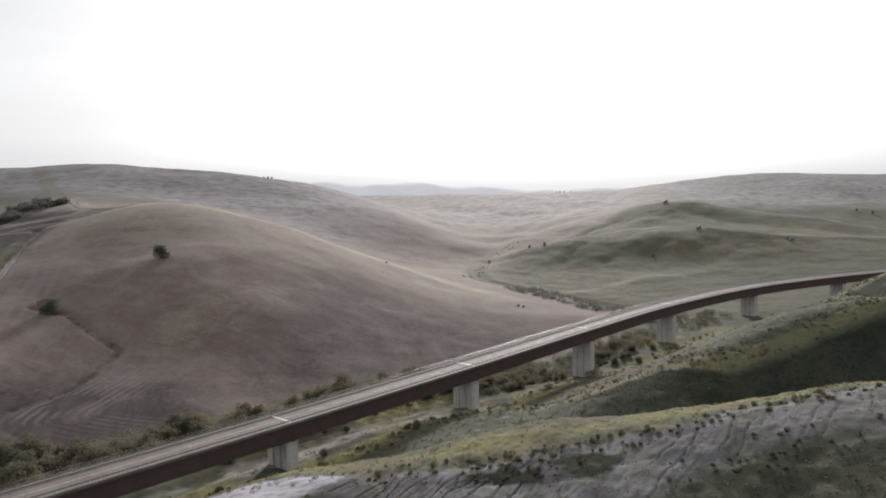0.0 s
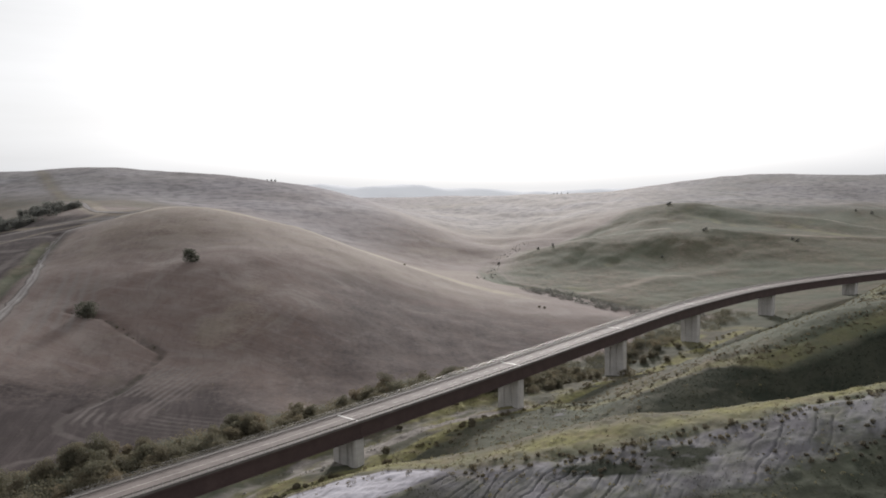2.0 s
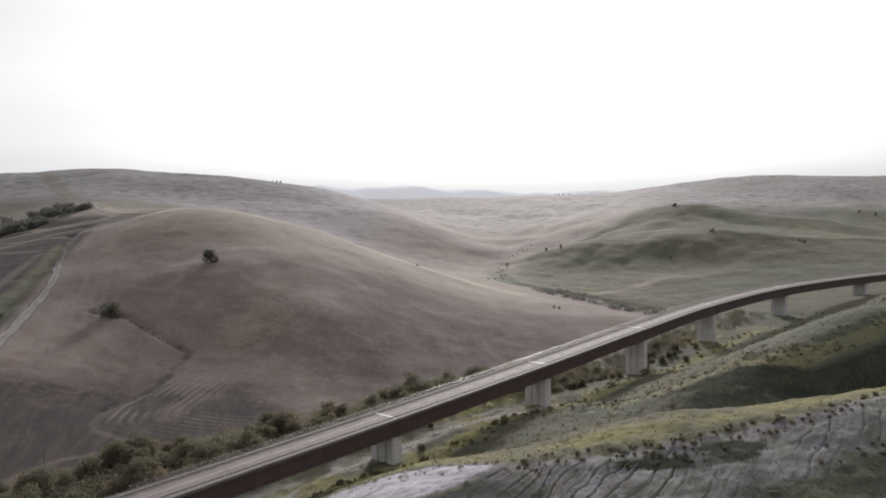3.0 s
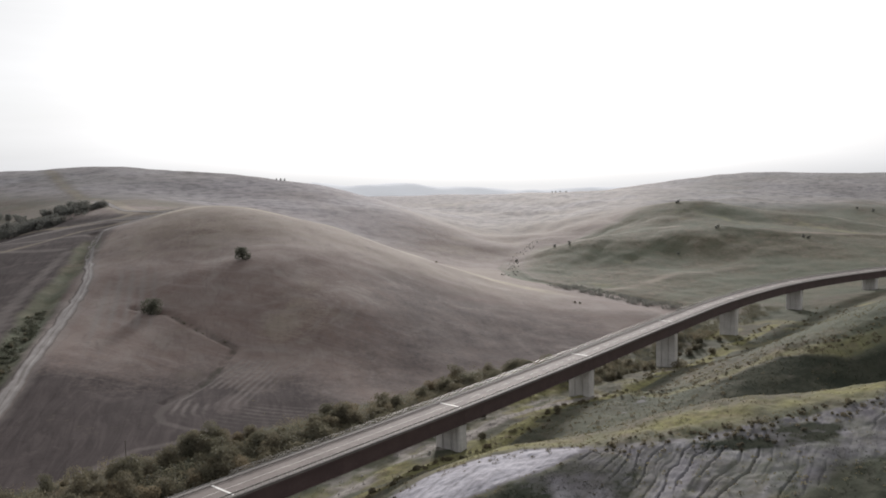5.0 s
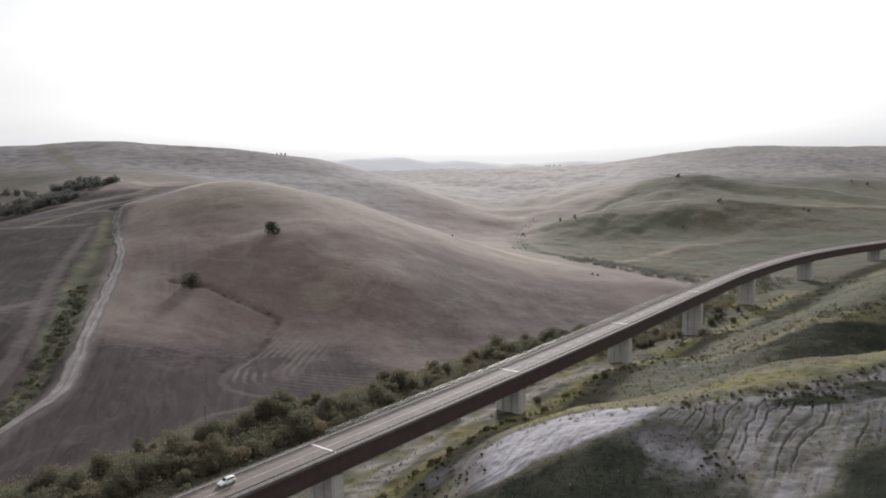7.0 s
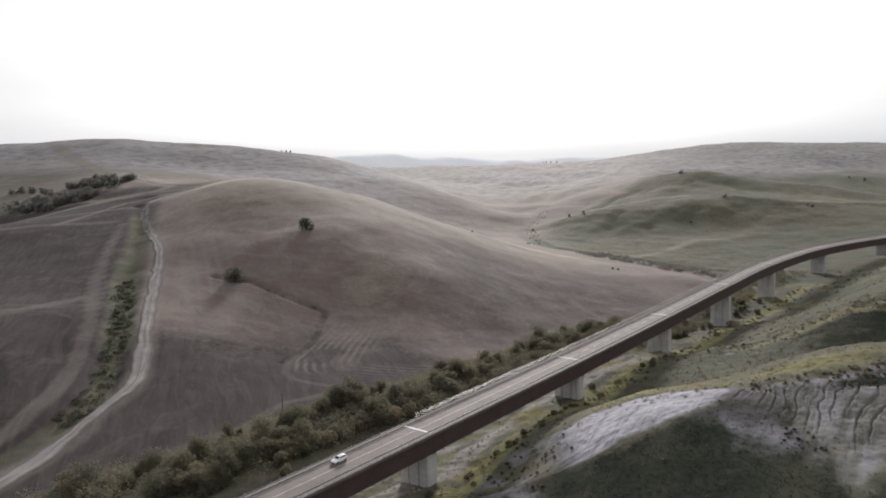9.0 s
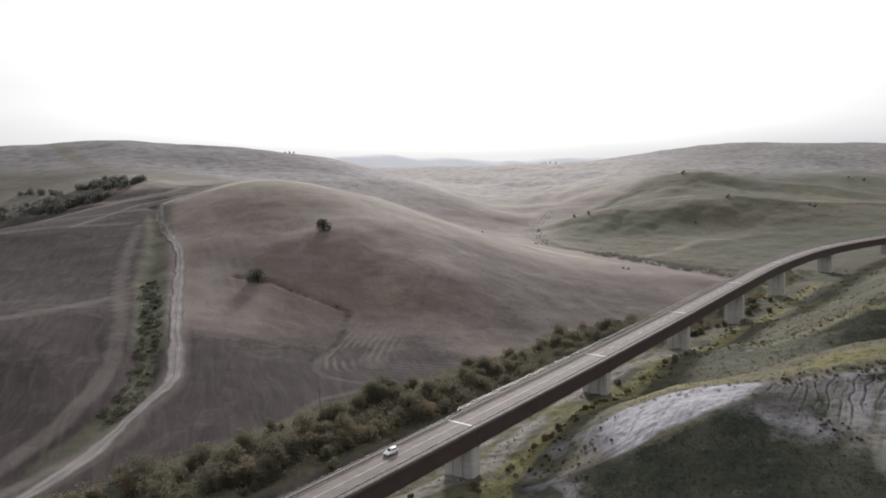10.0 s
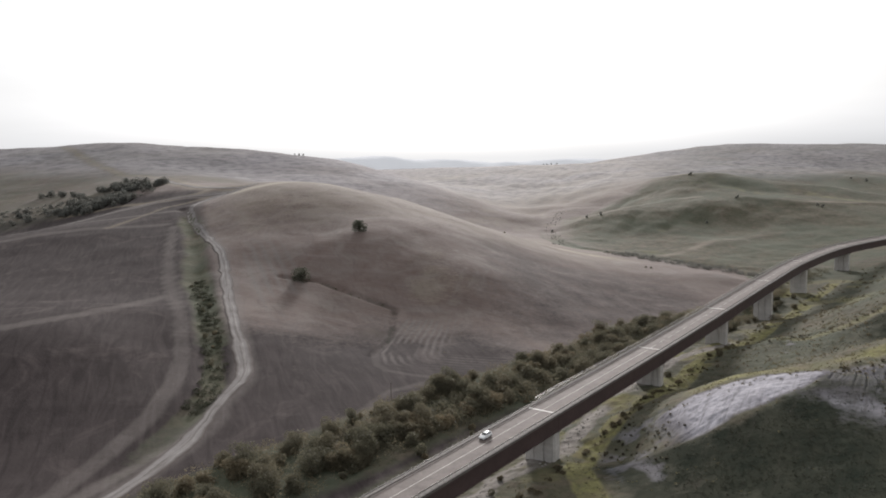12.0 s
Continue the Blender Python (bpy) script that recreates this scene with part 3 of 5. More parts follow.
    # includes the sunlit western flank and hazy upper part of the eastern hill
    straw_and_light = np.maximum(0.36 * step(0.0, 0.6, tangle(x, y, 60, 7, 4)) * (1 - 0.8 * field) * (1 - 0.6 * step(330, 240, y)), (0.16 + 0.25 * tangle(x, y, 50, 45, 4) + 0.5 * step(170, 10, x - 0.35 * (y - 720)) + 0.3 * step(900, 1200, y)) * east)
    # sunlight along the eastern crests, painted as pale straw
    straw_and_light = np.maximum(straw_and_light, 0.74 * sharp * east * (0.85 + 0.35 * tangle(x, y, 45, 51, 4)))
    # golden sunlit rim of the near spur, painted as straw
    straw_and_light = np.maximum(straw_and_light, step(20, 6, from_line(x, y, SPUR_NEAR)[0] + 0.6 * wob) * 1.2 * step(90, 0, x))
    margin, _ = from_line(x, y, MARGIN)
    straw_and_light = np.maximum(straw_and_light, 0.6 * step(8, 2, from_line(x, y, [(-452, 685), (-406, 660), (-357, 637), (-311, 629), (-293, 642)])[0] + 0.4 * wob))
    lane = step(9, 3, from_line(x, y, [(-674, 1273), (-557, 1072), (-465, 915), (-430, 895), (-357, 752), (-310, 672)])[0] + 0.4 * wob)
    straw_and_light, clay = np.maximum(straw_and_light, 0.62 * lane), clay * (1 - 0.8 * lane)
    worn = 0.62 * step(4.8, 2.4, margin + 0.15 * wob) * (0.8 + 0.3 * tangle(x, y, 20, 117, 3))
    worn = np.maximum(worn, 0.55 * step(9, 3, from_line(x, y, TRACK_LINE)[0] + 0.5 * wob))
    worn = np.maximum(worn, 0.7 * step(5, 1.5, from_line(x, y, [(-215, 176), (-228, 150), (-243, 115)])[0] + 0.5 * wob))
    worn = np.maximum(worn, 0.55 * step(8, 1, from_line(x, y, [(-470, 492), (-411, 500), (-368, 520), (-310, 522)])[0] + 0.4 * wob))
    worn = np.maximum(worn, 0.52 * step(7, 1, from_line(x, y, [(-400, 268), (-345, 262), (-303, 258), (-290, 272), (-275, 303), (-259, 339)])[0] + 0.4 * wob))
    worn = np.maximum(worn, 0.44 * step(5, 0.5, from_line(x, y, [(-178, 148), (-166, 166), (-160.5, 180), (-155, 198), (-147, 216), (-133, 225), (-119, 230), (-95, 242)])[0] + 0.4 * wob))
    straw_and_light = np.maximum(straw_and_light, 0.62 * step(14, 4, from_line(x, y, TRACK_BACK)[0] + 0.6 * wob))
    brow, _ = from_line(x, y, [(-296, 611), (-312, 602), (-328, 597), (-336, 575), (-343, 552), (-350, 520)])
    straw_and_light = np.maximum(straw_and_light, 0.5 * step(6, 1, brow + 0.3 * wob))
    worn = np.maximum(worn, 0.95 * step(11, 5, from_line(x, y, BRANCH)[0] + 0.4 * wob))
    # lit boundary of the deck's shadow, drawn in the colour of worn earth
    worn = np.maximum(worn, 0.95 * step(2.6, 0.8, from_line(x, y, [(-2, 258), (6, 265), (19, 275), (26, 278), (33, 280), (50, 287), (64, 291), (90, 310)])[0] + 0.12 * wob))
    worn = np.maximum(worn, 0.6 * step(5, 2, from_line(x, y, [(-300, 570), (-335, 572), (-380, 566), (-430, 540)])[0] + 0.3 * wob))
    # drill lines that fan out beside the ditch's lower leg
    bend, _ = from_line(x, y, HEADLAND)
    inside = step(0, 3, x - np.interp(y, [228, 236, 243, 250, 269, 294, 323, 352], [-116, -138, -147.5, -151.5, -152.5, -146, -136.5, -126]))
    drill = bend + 2.0 * tangle(0.3 * x, 0.3 * y, 14, 67, 3) + 0.12 * (y - 250) * step(0, 40, bend)
    lines = step(-0.5, 0.9, np.cos(6.283 * drill / 3.8))
    fan = inside * step(44, 20, bend + wob) * step(228, 240, y) * step(338, 312, y + 0.25 * (x + 130) + wob)
    worn = np.maximum(worn, (0.16 + 0.54 * lines) * fan * (0.35 + 0.65 * step(244, 262, y)) * step(-0.6, 0.3, tangle(0.6 * x, 0.6 * y, 9, 69, 4)))
    worn = np.maximum(worn, 0.36 * step(3.0, 0.8, from_line(x, y, HEADLAND[2:])[0] + 0.12 * wob))
    # plough lines that follow the track round the hill
    off, _ = from_line(x, y, TRACK_LINE)
    drill = off + 0.06 * (y - 400) + 1.3 * tangle(0.4 * x, 0.4 * y, 16, 127, 3)
    lines = step(-0.3, 0.9, np.cos(6.283 * drill / 6.5))
    turned = step(8, 16, off) * step(62, 30, off + 2 * wob) * step(-262, -230, x + 0.2 * (y - 300)) * step(470, 410, y) * step(270, 330, y)
    worn = np.maximum(worn, (0.08 + 0.62 * lines) * turned * step(-0.5, 0.35, tangle(x, 0.5 * y, 26, 129, 3)))
    # upper spur paled with straw colour where haze lightens it
    straw_and_light = np.maximum(straw_and_light, 0.38 * step(370, 540, y) * step(-330, -240, x) * step(120, 20, x) * step(760, 700, y))
    # far land paled with straw colour in place of haze
    straw_and_light = np.maximum(straw_and_light, far * (0.12 + 0.66 * step(-250, 60, x)) * (1 - 0.5 * east) + 0.12 * far * tangle(x, y, 160, 23, 3))
    green = green * (1 - 0.6 * east * step(0.3, 0.8, straw_and_light) * step(520, 560, y))
    # dark fields, plus a lower left slope darkened to paint in lens vignetting
    dark = np.maximum(field, step(345, 245, y + 2 * wob) * step(-40, -120, x))
    dark = np.maximum(dark, 0.22 * step(0.0, 0.5, tangle(x, y, 70, 37, 4)) * step(40, -60, x) * step(420, 330, y))
    dark = np.maximum(dark, 0.56 * step(560, 420, y + 0.35 * (x + 60) + 2 * wob) * step(80, 40, x) * step(-130, -50, x) * step(260, 290, y))
    dark = np.maximum(dark, 0.55 * step(760, 950, y) * step(0, -300, x))
    # far left ridge greyed with green cover, also as painted haze
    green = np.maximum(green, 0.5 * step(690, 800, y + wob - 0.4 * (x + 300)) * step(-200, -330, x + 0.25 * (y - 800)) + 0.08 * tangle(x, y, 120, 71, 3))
    slope = np.maximum(step(-1, 4, below - bare + 0.3 * wob) * step(-14, -18, x), step(0, 4, below) * step(-22, -18, x)) * step(5, -6, x - west + 0.6 * wob + frayed) * hill
    mottle = hill * step(0, 4, below) * np.maximum(0.75 * step(-0.1, 0.4, tangle(x, y, 7, 39, 4)) * step(0, 20, x), step(6, 2.5, bank + 0.5 * wob))
    slope = slope * np.where(x > -34, step(0, 26, below + 2 * wob), 1.0) * (1.05 + 0.4 * tangle(x, y, 5, 91, 4))
    slope = np.maximum(slope, step(-94, -86, x + 0.4 * wob) * step(-40, -60, x) * step(140, 131, y + 0.35 * (x + 75) + 0.8 * wob) * step(70, 85, y) * (0.95 + 0.4 * tangle(x, y, 6, 121, 4)))
    dense = np.maximum(np.maximum(slope, mottle), step(5, -6, y - foot + 1.2 * wob) * hill * step(-24, -16, x) * (1 - step(8, 30, x) * (0.5 - 0.45 * tangle(x, y, 6, 95, 4)) * step(84, 92, y)))
    dense = np.maximum(dense, hill * step(96, 84, y + wob) * step(-84, -52, x + 14 * tangle(x, y, 45, 135, 4)))
    dense = np.maximum(dense, 0.46 * np.clip(heath, 0, 1))
    # hollow below the northern crest: its shade is painted as dark grass
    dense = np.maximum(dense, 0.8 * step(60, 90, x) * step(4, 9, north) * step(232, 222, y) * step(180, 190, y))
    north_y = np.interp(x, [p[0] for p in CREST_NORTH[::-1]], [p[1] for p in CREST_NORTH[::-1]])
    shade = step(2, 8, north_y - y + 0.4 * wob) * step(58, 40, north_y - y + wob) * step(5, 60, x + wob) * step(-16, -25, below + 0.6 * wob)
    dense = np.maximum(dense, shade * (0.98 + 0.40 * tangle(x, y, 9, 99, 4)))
    # shading of the folds between the eastern spurs, painted with dark cover
    folds = step(0.15, 0.55, tangle(0.8 * x + 0.6 * y, 0.35 * (0.6 * x - 0.8 * y), 75, 25, 4))
    dense = np.maximum(dense, 0.22 * east * folds * (1 - broad) * step(560, 640, y) * step(1900, 1500, y))
    # the same painted shade, strongest in the middle of the hollow
    dense = np.maximum(dense, 0.7 * np.exp(-((x - 60) / 40) ** 2 - ((y - 208) / 11) ** 2))
    dense = np.maximum(dense, dense_ditch)
    dense = np.maximum(dense, (0.34 + 0.3 * tangle(x, y, 16, 133, 4)) * right * step(500, 420, y) * step(158, 178, y) * (1 - np.clip(1.3 * fresh, 0, 1)))
    gravel = step(7.5, 3.0, stream + 2.5 * tangle(x, y, 14, 9)) * step(300, 265, y) * step(60, 120, y) * (0.35 + 0.7 * tangle(x - y, 0.35 * (x + y), 5, 47, 4))
    gravel = np.maximum(gravel, 0.6 * step(0.1, 0.5, tangle(x, y, 14, 21, 4)) * step(12, 6, np.abs(side + 7)) * step(280, 240, y) * step(90, 120, y))
    bed, _ = from_line(x, y, [(-135, 112), (-119, 138), (-97, 156), (-86, 173), (-76, 187), (-60, 206), (-34, 235), (-18, 250), (-2, 260), (8, 267), (24, 281)])
    gravel = np.maximum(gravel, (0.75 + 0.8 * tangle(x - y, 0.35 * (x + y), 5, 73, 4)) * step(7.0, 2.0, bed + 0.5 * wob) * step(300, 262, y))
    meadow = np.exp(-((x + 64) / 9) ** 2 - ((y - 197) / 10) ** 2)          # grass at the foot of a pier
    gravel, fresh = gravel * (1 - 0.85 * meadow), np.maximum(fresh, 0.95 * meadow)
    scree = np.exp(-((x + 75 - 0.5 * (y - 150)) / 11) ** 2 - ((y - 147) / 20) ** 2)
    clay = np.maximum(clay, 0.85 * scree * step(-0.25, 0.35, tangle(x, y, 6, 75, 4)))
    dense = np.maximum(dense, 0.7 * scree * step(0.0, 0.5, tangle(x, y, 7, 77, 4)))
    cover = step(7, 1.0, bank + 0.6 * wob) * step(-0.6, 0.4, tangle(x, y, 4, 53, 4))
    clay, dense = clay * (1 - 0.9 * cover), np.maximum(dense, 0.9 * cover)
    return dict(clay=clay, green=green, fresh=fresh, straw_and_light=straw_and_light, gravel=gravel, dark=dark, dense=dense, worn=worn)


def relief(x, y, covers):
    """Small forms on the land: lumps, the stream, the gully, rills in the clay."""
    stream, _ = from_line(x, y, STREAM)
    gully, along = from_line(x, y, GULLY)
    ditch, _ = from_line(x, y, DITCH)
    near = step(900, 600, y)
    z = 1.4 * tangle(x, y, 75, 1, 3) * step(60, 300, y) + (0.25 + 0.6 * covers["green"] * (1 - 0.7 * covers["dense"])) * tangle(x, y, 14, 2, 4)
    z += 0.55 * tangle(x + 0.3 * y, 0.6 * (y - 0.3 * x), 34, 93, 3) * step(310, 380, y) * step(760, 660, y) * step(60, 20, x) * step(-300, -260, x)
    east = step(60, 170, x) * step(560, 700, y) * step(2000, 1600, y)
    broad, sharp = eastern_spurs(x, y)
    fold_x, fold_y = x + 30 * tangle(x, y, 130, 101, 2), y + 30 * tangle(x, y, 130, 103, 2)
    folds = np.abs(tangle(fold_x + 0.35 * fold_y, 0.55 * (fold_y - 0.35 * fold_x), 120, 105, 2))
    small = np.abs(tangle(fold_x - 0.5 * fold_y, 0.5 * (fold_y + 0.5 * fold_x), 46, 107, 2))
    z += east * (1.3 * broad + 0.9 * sharp + 1.5 * tangle(x, y, 150, 25, 3) + (1 - 0.5 * broad) * (5.5 * (folds - 0.3) + 2.6 * (small - 0.3)))
    z += step(900, 1300, y) * (1 - east) * (3.0 * tangle(x, y, 240, 8, 4) + 7.0 * (np.abs(tangle(fold_x, 0.6 * fold_y, 190, 109, 3)) - 0.3))
    z += 0.45 * covers["green"] * (1 - 0.85 * covers["dense"]) * near * tangle(x, y, 4.0, 4, 3)
    z -= 1.2 * step(8, 2, stream) * near + 0.5 * step(20, 6, stream) * near
    z -= 2.2 * step(9, 1, gully) * step(1.0, 0.8, along)
    z -= 0.9 * step(3.0, 0.4, ditch + 0.8 * tangle(x, y, 6, 111, 3))
    tread = np.sin(6.283 * (land(x, y) + 1.2 * tangle(x, y, 22, 43, 3)) / 1.7)
    z += 0.16 * tread * covers["green"] * (1 - covers["clay"]) * (1 - covers["dense"]) * near * step(8, 14, land(x, y)) * step(-20, 20, x)
    warp = 0.9 * tangle(x, y, 8, 13, 3)
    lean = x - 0.76 * y                                  # the cracks run straight down the face
    perp = lean / 1.256
    bend = 3.2 * tangle(0.5 * x, 0.22 * y, 7, 6, 3) + 0.22 * tangle(x, y, 2.2, 113, 2)
    phase = (perp + bend) / 2.9
    far_off = np.abs(phase - np.round(phase))                        # 0 in the middle of a crack
    deep = step(-0.55, 0.15, tangle(np.round(phase) * 37.0, 0.35 * y, 9, 26, 2) - 0.35 * step(8, 26, x))
    down = deep * step(0.085, 0.03, far_off)
    phase = (perp + 1.4 * bend + 1.1) / 1.9
    hair = step(0.15, 0.04, np.abs(phase - np.round(phase))) * step(-0.1, 0.5, tangle(np.round(phase) * 23.0, 0.5 * y, 8, 115, 2))
    nose = np.abs(tangle(y - 0.18 * x + warp, 0.04 * x, 1.6, 16, 1))
    cut = np.where(x > -26, np.maximum(down, 0.22 * hair), 0.2 * step(0.2, 0.0, nose))
    line_y = np.interp(x, [p[0] for p in CREST_SOUTH[::-1]], [p[1] for p in CREST_SOUTH[::-1]])
    cut = cut * np.where(x > -26, step(2, 9, line_y - y) * step(-22, -8, x + 0.35 * (y - 125)), 1.0)                 # none on the tufted shoulder
    swell = 0.04 * np.cos(6.283 * far_off) * step(-26, -16, x)        # the clay stands in low ribs between them
    z += step(300, 200, y) * step(0.1, 0.5, covers["clay"]) * swell
    z -= step(300, 200, y) * step(0.1, 0.5, covers["clay"]) * 0.95 * (1 - 0.6 * step(8, 30, x)) * cut * step(-0.9, -0.2, tangle(x, y, 16, 29, 2))
    return z


def height(x, y):
    x, y = np.asarray(x, float), np.asarray(y, float)
    return land(x, y) + relief(x, y, areas(x, y))


def spread(stops):
    """Places along an axis: stops of (from, to, gap)."""
    out = []
    for a, b, gap in stops:
        out += list(np.linspace(a, b, max(2, int(round((b - a) / gap)) + 1))[:-1])
    return np.array(out + [stops[-1][1]])


def sheet(name, xs, ys):
    gx, gy = np.meshgrid(xs, ys)
    covers = areas(gx, gy)
    gz = land(gx, gy) + relief(gx, gy, covers)
    far = step(2500, 4200, np.hypot(gx, gy))
    gz = gz * (1 - far) + 40 * far
    mesh = bpy.data.meshes.new(name)
    nx, ny = len(xs), len(ys)
    mesh.vertices.add(nx * ny)
    mesh.vertices.foreach_set("co", np.stack([gx, gy, gz], -1).astype(np.float32).ravel())
    i = (np.arange(ny - 1)[:, None] * nx + np.arange(nx - 1)[None]).ravel()
    quads = np.stack([i, i + 1, i + nx + 1, i + nx], -1).astype(np.int32)
    mesh.loops.add(quads.size)
    mesh.loops.foreach_set("vertex_index", quads.ravel())
    mesh.polygons.add(len(quads))
    mesh.polygons.foreach_set("loop_start", np.arange(0, quads.size, 4, dtype=np.int32))
    mesh.polygons.foreach_set("use_smooth", np.ones(len(quads), bool))
    mesh.update(calc_edges=True)
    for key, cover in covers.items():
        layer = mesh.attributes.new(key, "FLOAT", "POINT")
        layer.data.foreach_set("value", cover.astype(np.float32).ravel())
    mesh.materials.append(GROUND)
    mesh.validate()
    return new(name, mesh)


XS = spread([(-4900, -2000, 300), (-2000, -800, 50), (-800, -420, 10), (-420, -240, 3.2), (-240, -162, 1.6), (-162, -98, 0.8), (-98, -72, 1.2), (-72, -22, 0.5), (-22, 56, 0.24), (56, 72, 0.4), (72, 92, 0.6), (92, 150, 1.2), (150, 300, 3), (300, 700, 8), (700, 2000, 40), (2000, 4900, 300)])
YS = spread([(-4900, -600, 300), (-600, 40, 20), (40, 70, 3), (70, 86, 1.2), (86, 98, 0.6), (98, 142, 0.4), (142, 168, 0.6), (168, 228, 1.2), (228, 334, 0.9), (334, 390, 1.6), (390, 640, 2.8), (640, 1000, 5), (1000, 1500, 12), (1500, 2700, 30), (2700, 4900, 200)])
tagged(sheet("ground", XS, YS), "rolling brown farmland with green and clay slopes", "ground", kind="structure")


# ---- building blocks ----
def part(name, bm, material, parent=None, label=""):
    """Links a bmesh as one mesh object, under a thing or a part where one is given."""
    mesh = bpy.data.meshes.new(name)
    bm.to_mesh(mesh)
    bm.free()
    mesh.materials.append(material)
    ob = new(name, mesh)
    if parent is not None:
        ob.parent = parent
    if label:
        ob["label"] = label
    return ob


def thing(name, place, label, category, group="", kind=""):
    ob = new(name)
    ob.empty_display_size = 0.5
    ob.matrix_world = place
    return tagged(ob, label, category, group, kind)


def box(bm, centre, size, turn=0.0, bevel=0.0):
    made = bmesh.ops.create_cube(bm, size=1.0)["verts"]
    bmesh.ops.scale(bm, vec=size, verts=made)
    if bevel:
        edges = list({e for v in made for e in v.link_edges})
        made = [v for v in bmesh.ops.bevel(bm, geom=edges, offset=bevel, segments=2, affect="EDGES")["verts"]] or made
        made = list({v for v in bm.verts if v in set(made)} | set(v for v in made if v.is_valid))
    bmesh.ops.rotate(bm, cent=(0, 0, 0), matrix=Matrix.Rotation(turn, 3, "Z"), verts=made)
    bmesh.ops.translate(bm, vec=centre, verts=made)
    return made


def tube(bm, a, b, r0, r1, sides=8):
    a, b = Vector(a), Vector(b)
    d = b - a
    m = Matrix.Translation((a + b) / 2) @ d.to_track_quat("Z", "Y").to_matrix().to_4x4()
    bmesh.ops.create_cone(bm, cap_ends=True, segments=sides, radius1=r0, radius2=r1, depth=d.length, matrix=m)


# ---- the viaduct ----
def curve_points(pts, gap):
    """A smooth line (Catmull-Rom) through pts, about gap apart, with its headings."""
    p = [Vector(q) for q in pts]
    p = [2 * p[0] - p[1]] + p + [2 * p[-1] - p[-2]]
    out = []
    for k in range(1, len(p) - 2):
        n = max(1, int(round((p[k + 1] - p[k]).length / gap)))
        for j in range(n):
            t = j / n
            out.append(0.5 * (2 * p[k] + (p[k + 1] - p[k - 1]) * t + (2 * p[k - 1] - 5 * p[k] + 4 * p[k + 1] - p[k + 2]) * t * t
                              + (3 * p[k] - p[k - 1] - 3 * p[k + 1] + p[k + 2]) * t ** 3))
    out.append(p[-2])
    heads = [(out[min(i + 1, len(out) - 1)] - out[max(i - 1, 0)]).normalized() for i in range(len(out))]
    return out, heads


def across(head):
    """Level, to the right of the way."""
    return Vector((head.y, -head.x, 0)).normalized()


LINE_P, LINE_H = curve_points(DECK, 3.0)
GONE = np.r_[0, np.cumsum([(b - a).length for a, b in zip(LINE_P[:-1], LINE_P[1:])])]


def on_deck(s):
    """The deck's middle at s metres along, and its heading."""
    s = min(max(s, 0.0), GONE[-1] - 1e-3)
    k = int(np.searchsorted(GONE, s, side="right") - 1)
    f = (s - GONE[k]) / (GONE[k + 1] - GONE[k])
    return LINE_P[k].lerp(LINE_P[k + 1], f), LINE_H[k].lerp(LINE_H[k + 1], f).normalized()


def station(q):
    return float(GONE[min(range(len(LINE_P)), key=lambda i: (LINE_P[i] - Vector(q)).length)])


def swept(bm, profile, s0, s1, gap=3.0, closed=True):
    """A profile of (right, up) carried along the deck from s0 to s1."""
    n = max(1, int(math.ceil((s1 - s0) / gap)))
    rows = []
    for i in range(n + 1):
        p, h = on_deck(s0 + (s1 - s0) * i / n)
        r = across(h)
        rows.append([bm.verts.new(p + r * a + Vector((0, 0, b))) for a, b in profile])
    m = len(profile)
    for a, b in zip(rows[:-1], rows[1:]):
        for j in range(m if closed else m - 1):
            k = (j + 1) % m
            bm.faces.new((a[j], a[k], b[k], b[j]))
    if closed:
        bm.faces.new(rows[0][::-1])
        bm.faces.new(rows[-1])
    bmesh.ops.recalc_face_normals(bm, faces=bm.faces)


JOINTS = [station(q) for q in DECK]
HALF = 5.9                      # half the deck's width
ROADWAY = 4.45                  # half the carriageway
bridge = thing("viaduct", Matrix.Identity(4), "long curved viaduct, dark rusty steel girders on pale concrete piers", "bridge")


